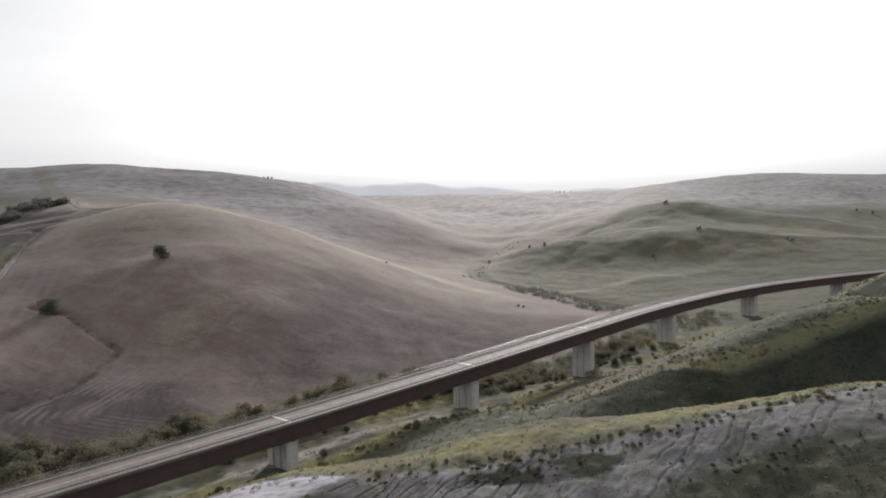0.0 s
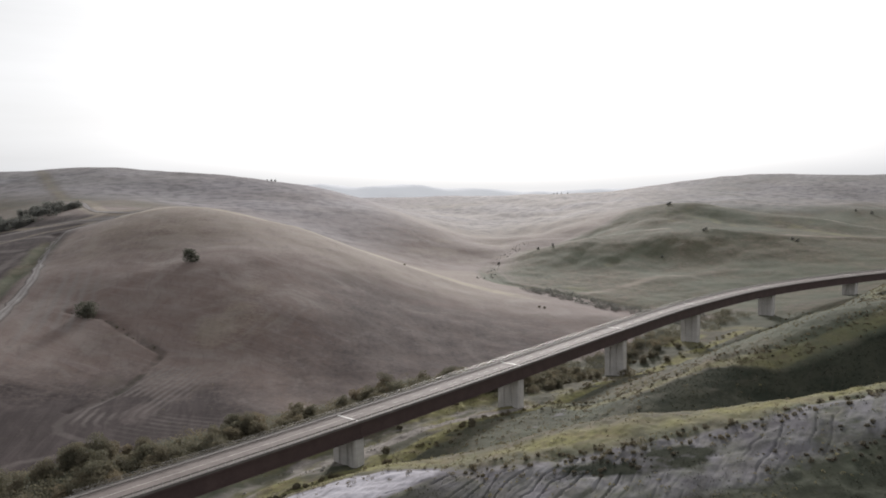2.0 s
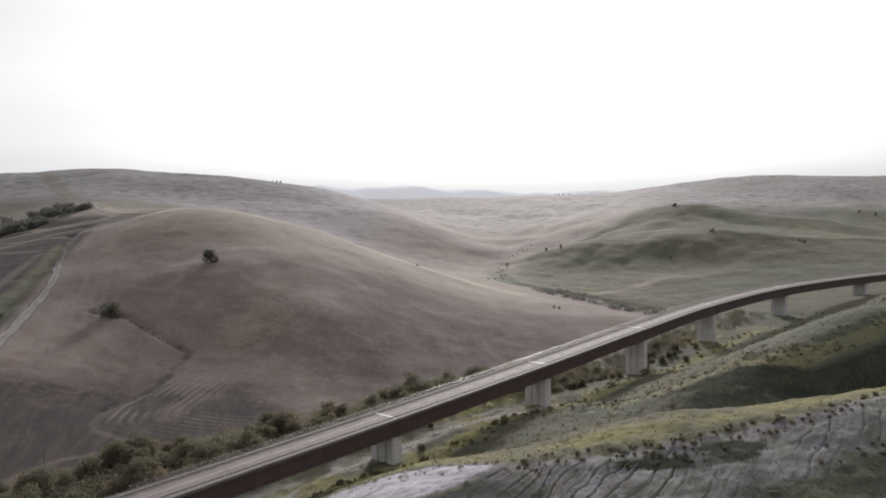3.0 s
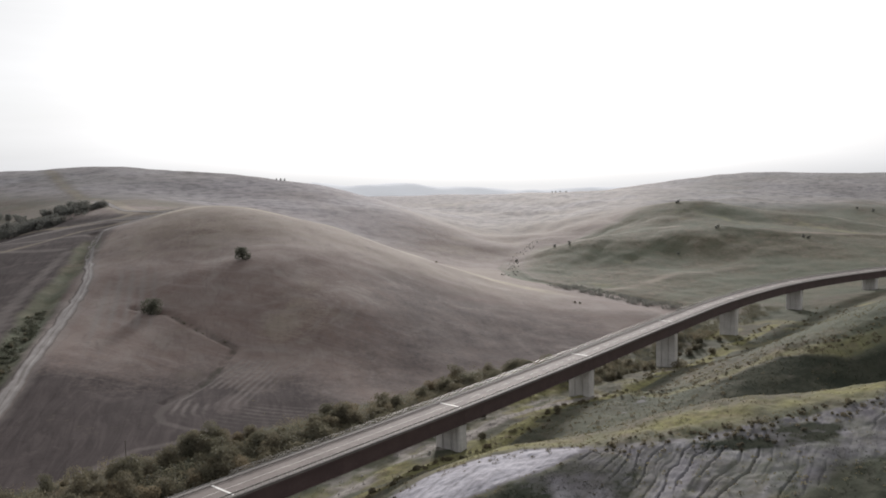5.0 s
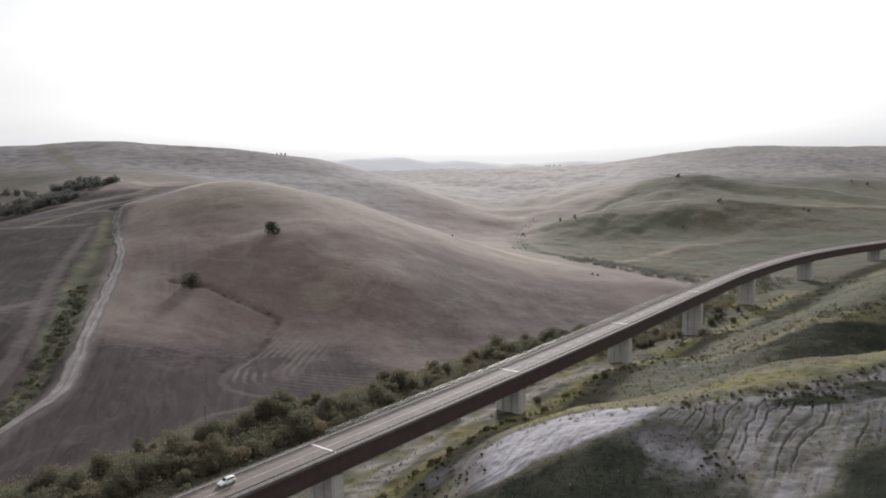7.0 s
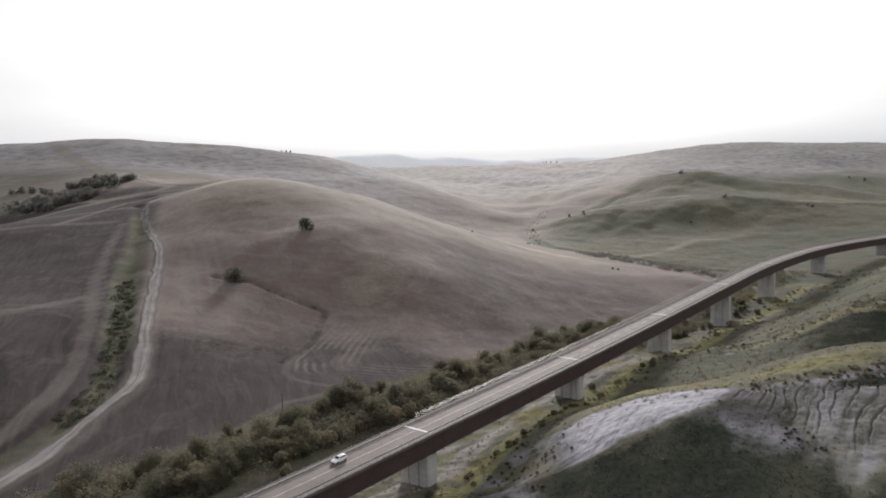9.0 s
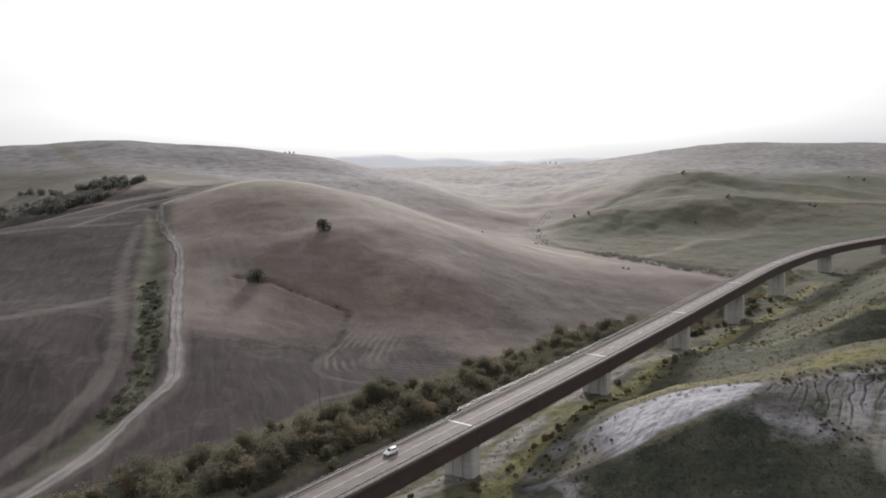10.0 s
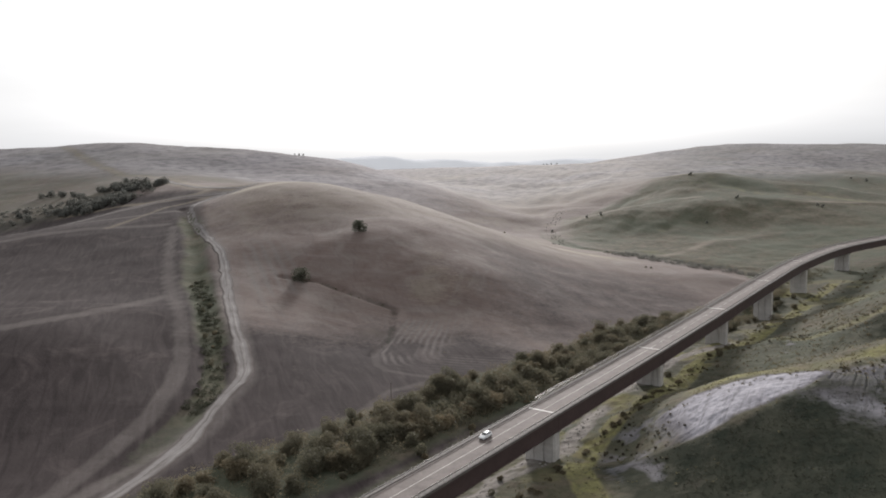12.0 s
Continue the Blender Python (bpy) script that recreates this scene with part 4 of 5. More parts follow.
def build_viaduct():
    for a, b in zip(JOINTS[:-1], JOINTS[1:]):
        a2, b2 = a + 0.04, b - 0.04
        bm = bmesh.new()
        swept(bm, [(-HALF, -0.06), (HALF, -0.06), (HALF, -0.36), (HALF - 1.2, -0.55), (-HALF + 1.2, -0.55), (-HALF, -0.36)], a2, b2)
        part("deck_slab", bm, KERB_STONE, bridge, "grey concrete deck slab")
        bm = bmesh.new()
        swept(bm, [(-ROADWAY, -0.056), (-ROADWAY, 0.0), (0, 0.07), (ROADWAY, 0.0), (ROADWAY, -0.056)], a2, b2, closed=False)
        part("carriageway", bm, ASPHALT, bridge, "worn grey-brown asphalt")
        for side in (-1, 1):
            bm = bmesh.new()
            o = side * (HALF - 0.55)
            web = [(o - 0.05, -0.58), (o + 0.05, -0.58), (o + 0.05, -4.9), (o + 0.45, -4.9), (o + 0.45, -5.0), (o - 0.45, -5.0), (o - 0.45, -4.9), (o - 0.05, -4.9)]
            swept(bm, web, a2, b2)
            part("girder", bm, RUST, bridge, "dark brown weathering steel girder")
            bm = bmesh.new()
            e = side * ROADWAY
            f = side * HALF
            swept(bm, [(e, -0.05), (e, 0.16), (f, 0.18), (f, -0.055)], a2, b2)
            part("kerb", bm, KERB_STONE, bridge, "grey concrete kerb strip")
            bm = bmesh.new()
            g = side * (HALF - 0.12)
            swept(bm, [(g - 0.04, 0.2), (g + 0.06, 0.2), (g + 0.1, -0.75), (g + 0.06, -0.75)], a2, b2)
            part("fascia_plate", bm, RUST, bridge, "rusty edge plate")
            bm = bmesh.new()
            g = side * (ROADWAY + 0.35)
            beam = [(g, 0.55), (g - side * 0.05, 0.62), (g, 0.70), (g - side * 0.05, 0.78), (g, 0.86), (g + side * 0.03, 0.86), (g + side * 0.03, 0.55)]
            swept(bm, beam, a2, b2)
            part("guard_rail", bm, RAIL, bridge, "dull steel crash barrier beam")
        solid = b < JOINTS[4] + 1
        if solid:
            bm = bmesh.new()
            swept(bm, [(-0.09, 0.076), (0.09, 0.076), (0.09, 0.06), (-0.09, 0.06)], a2 + 0.4, b2 - 0.4)
            part("centre_line", bm, LINE, bridge, "worn white road line")
        for k in range(0 if solid else int((b2 - a2) / 9.0)):
            s = a2 + 9.0 * k + 1.0
            if s + 5.5 < b2:
                bm = bmesh.new()
                swept(bm, [(-0.09, 0.076), (0.09, 0.076), (0.09, 0.06), (-0.09, 0.06)], s, s + 5.5)
                part("centre_line", bm, LINE, bridge, "worn white road line")
    for s in JOINTS[1:-1]:
        p, h = on_deck(s)
        r = across(h)
        bm = bmesh.new()
        turn = math.atan2(h.y, h.x)
        for side in (-1, 1):
            box(bm, p + r * side * ROADWAY * 0.49 + Vector((0, 0, 0.055)), (0.55, ROADWAY * 0.98, 0.05), turn)
        part("expansion_joint", bm, PAINT, bridge, "pale strip across the road")
    # piers
    for s in JOINTS[1:-1]:
        p, h = on_deck(s)
        turn = math.atan2(h.y, h.x)
        foot = float(height(p.x, p.y)) - 1.6
        top = p.z - 5.25
        # plan of half a pier: broad faces with two grooves, chamfered ends
        w, t, g, d, c = 5.1, 2.0, 0.34, 0.32, 0.45
        half = [(-w + c, -t), (-w / 3 - g, -t), (-w / 3 - g + 0.12, -t + d), (-w / 3 + g - 0.12, -t + d), (-w / 3 + g, -t),
                (w / 3 - g, -t), (w / 3 - g + 0.12, -t + d), (w / 3 + g - 0.12, -t + d), (w / 3 + g, -t), (w - c, -t), (w, -t + c)]
        plan = half + [(-a, -b) for a, b in half]
        bm = bmesh.new()
        turn_m = Matrix.Rotation(turn - math.pi / 2, 3, "Z")
        rows = []
        for z, grow in ((foot, 1.0), (top - 0.3, 1.0), (top - 0.3, 1.015), (top, 1.015)):
            rows.append([bm.verts.new(turn_m @ Vector((a * grow, b * grow, 0)) + Vector((p.x, p.y, z))) for a, b in plan])
        m = len(plan)
        for a, b in zip(rows[:-1], rows[1:]):
            for j in range(m):
                bm.faces.new((a[j], a[(j + 1) % m], b[(j + 1) % m], b[j]))
        bm.faces.new(rows[-1])
        bmesh.ops.recalc_face_normals(bm, faces=bm.faces)
        pier = part("pier", bm, CONCRETE, bridge, "pale concrete pier with two vertical grooves")
        for side in (-1, 1):
            bm = bmesh.new()
            c2 = p + across(h) * side * (HALF - 0.55)
            box(bm, Vector((c2.x, c2.y, top + 0.125)), (1.4, 0.9, 0.25), turn)
            part("bearing", bm, KERB_STONE, pier)
    # posts of the crash barriers
    bm = bmesh.new()
    box(bm, (0, 0, 0.34), (0.09, 0.12, 0.90))
    box(bm, (0, 0, 0.86), (0.08, 0.08, 0.16))
    post = part("barrier_post", bm, POST, bridge)
    mesh = post.data
    far = bmesh.new()
    count, first = 0, True
    for side in (-1, 1):
        s = JOINTS[1]
        while s < JOINTS[-1]:
            p, h = on_deck(s)
            place = Matrix.Translation(p + across(h) * side * (ROADWAY + 0.52) + Vector((0, 0, 0.15))) @ Matrix.Rotation(math.atan2(h.y, h.x), 4, "Z")
            if JOINTS[2] - 20 < s < JOINTS[6] and count < 300:
                ob = post if first else new("barrier_post", mesh)
                first = False
                ob.parent = bridge
                ob.matrix_world = place
                count += 1
            else:
                for c, size in (((0, 0, 0.36), (0.12, 0.14, 0.98)),):
                    made = box(far, c, size)
                    bmesh.ops.transform(far, matrix=place, verts=made)
            s += 2.4
    rest = part("distant_barrier_posts", far, POST, bridge)
    rest["kind"] = "stuff"
    # hand rail on the outer edge
    for side, s0, s1 in ((-1, JOINTS[3] + 6, JOINTS[-1]), ):
        for up in (0.75, 1.15, 1.5):
            bm = bmesh.new()
            g = side * (HALF - 0.18)
            swept(bm, [(g - 0.035, up - 0.035), (g + 0.035, up - 0.035), (g + 0.035, up + 0.035), (g - 0.035, up + 0.035)], s0, s1)
            part("hand_rail", bm, RAIL, bridge, "thin steel outer railing")


build_viaduct()


# ---- dirt tracks ----
def draped(name, pts, width, material, label, category, up=0.12, gap=2.0, rut=0.18):
    """A worn strip that lies on the land along a line, with two wheel ruts."""
    line, heads = curve_points([(x, y, 0) for x, y, *_ in pts], gap)
    cells = 12
    f = np.linspace(-0.5, 0.5, cells + 1)
    px, py = np.array([p.x for p in line])[:, None], np.array([p.y for p in line])[:, None]
    ax, ay = np.array([across(h).x for h in heads])[:, None], np.array([across(h).y for h in heads])[:, None]
    wide = width * (1 + 0.45 * tangle(px, py, 10, 51, 4))
    shift = 0.5 * tangle(px, py, 9, 53, 2)
    gx, gy = px + ax * (f * wide + shift), py + ay * (f * wide + shift)
    ruts = np.exp(-((np.abs(f) * width - 1.1) / 0.5) ** 2)
    gz = height(gx, gy) + up - rut * ruts + 0.06 * tangle(gx, gy, 1.5, 55, 2)
    gz[:, 0] -= up + 0.15
    gz[:, -1] -= up + 0.15
    bm = bmesh.new()
    rows = [[bm.verts.new((gx[i, k], gy[i, k], gz[i, k])) for k in range(cells + 1)] for i in range(len(line))]
    for a, b in zip(rows[:-1], rows[1:]):
        for k in range(cells):
            bm.faces.new((a[k], a[k + 1], b[k + 1], b[k]))
    bmesh.ops.recalc_face_normals(bm, faces=bm.faces)
    for face in bm.faces:
        face.smooth = True
    if sum(face.normal.z for face in bm.faces) < 0:
        bmesh.ops.reverse_faces(bm, faces=bm.faces)
    ob = part(name, bm, material)
    layer = ob.data.attributes.new("across", "FLOAT", "POINT")
    layer.data.foreach_set("value", np.tile(f, len(line)).astype(np.float32))
    layer = ob.data.attributes.new("along", "FLOAT", "POINT")
    layer.data.foreach_set("value", np.repeat(np.arange(len(line)) * gap, cells + 1).astype(np.float32))
    return tagged(ob, label, category, kind="structure")


draped("dirt_track", TRACK_LINE, 7.0, TRACK, "pale dusty farm track down the hillside", "dirt track", 0.14, rut=0.09)


draped("dirt_track", TRACK_BACK, 6.0, TRACK, "pale farm track over the back of the hill", "dirt track", 0.14, rut=0.09)
draped("dirt_track", BRANCH, 5.5, TRACK, "pale farm track along the brow of the fields", "dirt track", 0.14, rut=0.09)


# ---- far mountains ----
def mountains():
    n = Nodes("far_hills_haze_glow")
    p = n.place()
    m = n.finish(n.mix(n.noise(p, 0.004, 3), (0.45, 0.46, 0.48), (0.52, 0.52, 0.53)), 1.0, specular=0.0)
    # bright haze before the mountains, put in as pale colour and faint glow
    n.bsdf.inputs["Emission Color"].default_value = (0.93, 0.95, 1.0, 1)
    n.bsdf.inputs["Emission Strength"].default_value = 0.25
    crest_x = [-1500, -1100, -820, -738, -625, -520, -431, -300, -171, -41, 40, 89, 252, 400, 545, 760, 903, 1099, 1300, 1700]
    crest_z = [70, 80, 95, 119, 130, 118, 106, 112, 118, 113, 96, 89, 90, 78, 62, 64, 72, 72, 60, 60]
    xs = np.arange(-1500, 1701, 12.5)
    top = np.interp(xs, crest_x, crest_z) + 4 * tangle(xs, xs * 0, 90, 3, 4)
    bm = bmesh.new()
    rows = []
    for y, f in ((4100, 0.0), (4160, 0.45), (4230, 0.8), (4300, 1.0), (4420, 0.7), (4600, 0.0)):
        rows.append([bm.verts.new((float(x), y + 20 * math.sin(x * 0.02 + f * 5), 10 + (float(z) - 10) * f)) for x, z in zip(xs, top)])
    for a, b in zip(rows[:-1], rows[1:]):
        for j in range(len(xs) - 1):
            bm.faces.new((a[j], a[j + 1], b[j + 1], b[j])).smooth = True
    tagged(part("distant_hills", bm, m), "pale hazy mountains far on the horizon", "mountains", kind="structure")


mountains()


# ---- trees and bushes ----
def leafage(name, rng, blobs, count, size, material, footed=True):
    """A crown: many small leaf clumps in and on a few uneven masses."""
    blobs = np.array(blobs, float)                       # x, y, z, radius across, radius up
    share = blobs[:, 3] ** 2 * blobs[:, 4]
    pick = rng.choice(len(blobs), count, p=share / share.sum())
    d = rng.normal(size=(count, 3))
    d /= np.linalg.norm(d, axis=1)[:, None]
    deep = rng.uniform(0.35, 1.0, count) ** 0.5 * rng.uniform(0.85, 1.12, count)
    b = blobs[pick]
    c = b[:, :3] + d * deep[:, None] * np.stack([b[:, 3], b[:, 3], b[:, 4]], -1)
    if footed:
        c[:, 2] = np.maximum(c[:, 2], 0.05)
    u = rng.normal(size=(count, 3))
    u /= np.linalg.norm(u, axis=1)[:, None]
    v = np.cross(u, rng.normal(size=(count, 3)))
    v /= np.linalg.norm(v, axis=1)[:, None]
    s = size * rng.uniform(0.6, 1.3, count)[:, None]
    quad = np.stack([c - u * s * 0.5, c + v * s * 0.42, c + u * s * 0.6, c - v * s * 0.36], 1)
    mesh = bpy.data.meshes.new(name)
    mesh.from_pydata(quad.reshape(-1, 3).tolist(), [], np.arange(count * 4).reshape(-1, 4).tolist())
    mesh.materials.append(material)
    return mesh


def limbs(rng, tall, thick, blobs):
    """A leaning, tapered trunk with limbs that reach into the masses of the crown."""
    bm = bmesh.new()
    lean = Vector((rng.uniform(-0.3, 0.3), rng.uniform(-0.3, 0.3), 0))
    fork = lean * 0.5 + Vector((0, 0, tall * 0.32))
    tube(bm, (0, 0, -0.5), fork, thick, thick * 0.7, 7)
    for x, y, z, *_ in blobs:
        tip = Vector((x, y, z))
        mid = fork.lerp(tip, 0.5) + Vector((rng.uniform(-0.2, 0.2), rng.uniform(-0.2, 0.2), 0.15))
        tube(bm, fork, mid, thick * 0.5, thick * 0.3, 5)
        tube(bm, mid, tip, thick * 0.3, thick * 0.08, 5)
    return bm


def make_tree(name, seed, tall, wide, count, size, material, label, category, group, masses=6):
    rng = np.random.default_rng(seed)
    blobs = []
    for k in range(masses):
        a = rng.uniform(0, 2 * math.pi)
        r = wide * 0.5 * rng.uniform(0.15, 0.68)
        z = tall * rng.uniform(0.34, 0.78)
        rad = wide * rng.uniform(0.20, 0.32)
        blobs.append((r * math.cos(a), r * math.sin(a), z, rad, min(rad * 0.95, tall - z)))
    for k in range(4):
        a = rng.uniform(0, 2 * math.pi)
        blobs.append((wide * 0.2 * math.cos(a), wide * 0.2 * math.sin(a), tall * 0.24, wide * 0.30, tall * 0.26))
    ob = thing(name, Matrix.Identity(4), label, category, group)
    part("trunk", limbs(rng, tall, tall * 0.028, blobs), BARK, ob)
    crown = new("crown", leafage("crown", rng, blobs, count, size, material))
    crown.parent = ob
    return ob


def make_bush(name, seed, tall, wide, count, size, material, label, category, group):
    rng = np.random.default_rng(seed)
    blobs = [(0, 0, tall * 0.42, wide * 0.36, tall * 0.5)]
    for k in range(4):
        a = rng.uniform(0, 2 * math.pi)
        r = wide * rng.uniform(0.12, 0.3)
        blobs.append((r * math.cos(a), r * math.sin(a), tall * rng.uniform(0.25, 0.6), wide * rng.uniform(0.18, 0.28), tall * rng.uniform(0.24, 0.38)))
    mesh = leafage(name, rng, blobs, count, size, material)
    return tagged(new(name, mesh), label, category, group)


def stand(x, y, turn, size, sink=0.15):
    z = float(height(np.array([x]), np.array([y]))[0])
    return Matrix.Translation((x, y, z - sink)) @ Matrix.Rotation(turn, 4, "Z") @ Matrix.Diagonal((size, size, size, 1))


def plant(kinds, spots, rng, low=0.75, high=1.25, sink=0.15):
    """Sets copies of the kinds on the spots; each kind's own first piece is used up first."""
    xs, ys = np.array([s[0] for s in spots]), np.array([s[1] for s in spots])
    zs = height(xs, ys)
    for n, (x, y, z) in enumerate(zip(xs, ys, zs)):
        k = int(rng.integers(len(kinds)))
        size = float(rng.uniform(low, high))
        m = Matrix.Translation((float(x), float(y), float(z) - sink)) @ Matrix.Rotation(float(rng.uniform(0, 6.28)), 4, "Z") @ Matrix.Diagonal((size, size, size * float(rng.uniform(0.85, 1.12)), 1))
        if not kinds[k]["used"]:
            kinds[k]["used"] = True
            kinds[k]["ob"].matrix_world = m
        else:
            made = copy_thing(kinds[k]["ob"], Matrix.Identity(4))
            made.matrix_world = m


def kind(ob):
    return {"ob": ob, "used": False}


def scatter(rng, line, count, wide, shift=0.0, start=0.0, stop=1.0):
    """Spots at random along a line, within wide of it."""
    pts = np.array([p[:2] for p in line], float)
    seg = np.hypot(*(pts[1:] - pts[:-1]).T)
    run = np.r_[0, np.cumsum(seg)]
    out = []
    for s in rng.uniform(start, stop, count) * run[-1]:
        k = min(int(np.searchsorted(run, s, side="right") - 1), len(seg) - 1)
        d = (pts[k + 1] - pts[k]) / seg[k]
        q = pts[k] + d * (s - run[k]) + np.array([d[1], -d[0]]) * (rng.uniform(-wide, wide) + shift)
        out.append((float(q[0]), float(q[1])))
    return out


def clear_of_road(spots, gap):
    d = beside_road(np.array([s[0] for s in spots]), np.array([s[1] for s in spots]))
    return [s for s, v in zip(spots, d) if abs(v) > gap]


rng = np.random.default_rng(4)
belt_kinds = [kind(make_tree("riverside_tree", 11 + k, tall, wide, 2600, 0.42, LEAF if k % 2 else LEAF_DARK, "bushy olive-green tree in the stream's belt of trees", "tree", "trees along the stream", 7))
              for k, (tall, wide) in enumerate(((7.6, 8.0), (6.4, 7.2), (8.6, 8.6), (5.6, 7.0), (8.0, 7.4)))]
plant(belt_kinds, clear_of_road(scatter(rng, BELT, 230, 15, -1.0, 0.0, 0.9), 14), rng, 0.6, 1.0)
plant(belt_kinds, clear_of_road(scatter(rng, BELT, 46, 15, -1.0, 0.0, 0.45), 14), rng, 0.7, 1.05)
bush_kinds = [kind(make_bush("bush", 31 + k, tall, wide, 500, 0.36, LEAF if k % 2 else LEAF_DARK, "rounded dark green bush on the valley floor", "bush", "valley bushes"))
              for k, (tall, wide) in enumerate(((2.6, 3.4), (2.0, 3.0), (3.2, 3.6), (1.5, 2.6)))]
plant(bush_kinds, clear_of_road(scatter(rng, BELT, 120, 20, 4.0), 8.5), rng, 0.7, 1.3)
# bushes under and beside the bridge
under = [(23, 306), (33, 316), (40, 322), (51, 330), (30, 311), (85, 366), (97, 369), (90, 372), (80, 378), (95, 395), (104, 384), (46, 340), (88, 384), (74, 352), (112, 392)]
plant(bush_kinds, [(x + float(rng.normal(0, 3.5)), y + float(rng.normal(0, 3.5))) for x, y in under], rng, 0.8, 1.6)
plant(belt_kinds, [(x + float(rng.normal(0, 3.0)), y + float(rng.normal(0, 3.0))) for x, y in under + under[:9]], rng, 0.4, 0.75)
plant(bush_kinds, [(52, 484), (55, 481), (-40, 574), (101.5, 331), (103, 328), (-8, 236), (-33, 252), (-101, 140), (-90, 152), (-74, 168), (-70, 176), (-122, 128), (-118, 138), (-58, 188), (-44, 200), (-36, 222)], rng, 0.6, 1.1)
far_kinds = [kind(make_tree("tree", 51 + k, tall, wide, 480, 0.85, LEAF_HAZED, "dark round tree on a bare slope", "tree", "hillside trees", 5)) for k, (tall, wide) in enumerate(((7.0, 7.5), (5.5, 7.0), (8.0, 7.0)))]
# two lone trees on the ploughed hill
for seed, x, y, tall, wide in ((71, -161, 433, 8.0, 11.0), (72, -193, 368, 9.0, 12.5)):
    lone = make_tree("lone_tree", seed, tall, wide, 2200, 0.6, LEAF_LONE, "lone dark round-headed tree on the ploughed hill", "tree", "", 8)
    lone.matrix_world = stand(x, y, 0.3 * seed, 1.0)
grove = scatter(rng, [(-368, 722), (-392, 735), (-415, 765), (-436, 795)], 90, 17) + scatter(rng, [(-384, 690), (-404, 672), (-430, 690), (-458, 722)], 90, 20)
grove += scatter(rng, [(-440, 740), (-500, 720), (-560, 690)], 40, 32) + scatter(rng, [(-475, 782), (-520, 822)], 7, 8)
plant(far_kinds, grove, rng, 0.6, 1.25)
plant(far_kinds, [(-475, 783), (-530, 690)], rng, 1.0, 1.4)
plant(far_kinds, [(-275, 1222), (-268, 1216), (-283, 1228), (100, 808), (115, 802), (55, 797), (320, 1025), (1080, 2328), (1087, 2330), (1094, 2331), (1100, 2333), (321, 2000), (330, 2001), (342, 2000), (359, 2001), (1390, 2300), (1407, 2300), (1430, 2300), (1470, 2300), (1505, 2300), (280, 800), (284, 804), (212, 729), (490, 970), (610, 1039), (598, 1058), (357, 757), (360, 752), (296, 972), (300, 976)], rng, 0.4, 0.75)


def thicket(name, line, count, wide, tall, leaves, size, material, label, shift=0.0, low=0.4):
    """Low growth that nobody could count, along a line: many leafy masses joined."""
    rng = np.random.default_rng(len(line) * 7 + count)
    spots = clear_of_road(scatter(rng, line, count, wide, shift), 7.5)
    xs, ys = np.array([q[0] for q in spots]), np.array([q[1] for q in spots])
    zs = height(xs, ys)
    blobs = [(x, y, z + 0.3 * h, h * rng.uniform(0.7, 1.2), h * 0.7) for x, y, z, h in zip(xs, ys, zs, tall * rng.uniform(low, 1.0, len(xs)))]
    mesh = leafage(name, rng, blobs, leaves, size, material, False)
    tagged(new(name, mesh), label, "thicket", kind="stuff")


STREAM_SIDE = [(60, 592), (78, 560), (100, 514), (120, 496), (152, 466)]
thicket("thicket", STREAM_SIDE, 300, 17, 2.7, 15000, 0.65, LEAF_HAZED, "dark low thicket in the far stream valley", -4.0)
thicket("thicket", [(27, 651), (40, 720), (52, 790), (74, 870), (110, 960)], 90, 7, 0.8, 2600, 0.5, LEAF_HAZED, "thin scrub along the upper stream", 0.0, 0.2)
thicket("thicket", [(16, 292), (45, 328), (66, 352), (88, 378), (118, 418)], 130, 17, 3.4, 16000, 0.45, LEAF, "green undergrowth below the viaduct")
thicket("thicket", BELT, 900, 17, 4.4, 60000, 0.46, LEAF, "olive undergrowth between the stream's trees", 0.0, 0.5)
thicket("thicket", [(-372, 715), (-395, 705), (-430, 715), (-470, 735), (-530, 720)], 260, 34, 2.4, 9000, 0.9, LEAF_HAZED, "grey-green undergrowth of the hillside grove")
thicket("thicket", BELT[4:], 420, 12, 3.2, 30000, 0.4, LEAF_DARK, "low dark shrubs where the belt of trees thins out", 0.0, 0.5)
thicket("thicket", BELT[2:8], 420, 8, 5.6, 30000, 0.5, LEAF_DARK, "dark tall shrubs along the stream beside the viaduct", 6.0, 0.5)
thicket("thicket", [(5, 288), (40, 326), (66, 352), (95, 384), (130, 425), (190, 480)], 420, 15, 3.2, 30000, 0.45, LEAF_DARK, "dark shrubs in the shade of the viaduct", -4.0, 0.3)
thicket("thicket", GULLY[3:8], 260, 5.0, 1.7, 22000, 0.34, LEAF_DEEP, "low green weeds in the field gully")
thicket("thicket", [(-170, 100), (-118, 143), (-93, 165), (-60, 200), (-30, 236), (10, 262)], 120, 12, 1.1, 7000, 0.3, SCRUB, "low weeds on the stream bank", 8.0)
thicket("thicket", [(20, 268), (60, 300), (100, 345), (150, 400), (215, 452)], 160, 22, 1.2, 9000, 0.34, LEAF, "mixed green weeds on the valley floor")
thicket("thicket", CREST_NORTH[1:], 320, 6, 0.75, 15000, 0.22, SCRUB, "tussocks of dry grass along the crest", 2.0)
thicket("thicket", CREST_SOUTH, 120, 5, 0.6, 4500, 0.2, SCRUB, "tussocks of dry grass along the clay crest", -3.5)
thicket("thicket", [(-15, 196), (20, 208), (45, 224), (60, 262), (100, 300), (150, 330)], 260, 18, 0.8, 11000, 0.24, SCRUB, "scattered tussocks on the green slope")
thicket("thicket", STRIP[4:], 150, 5, 1.0, 8000, 0.3, TUFT, "yellow-green weeds and brambles beside the viaduct", -4.0, 0.25)
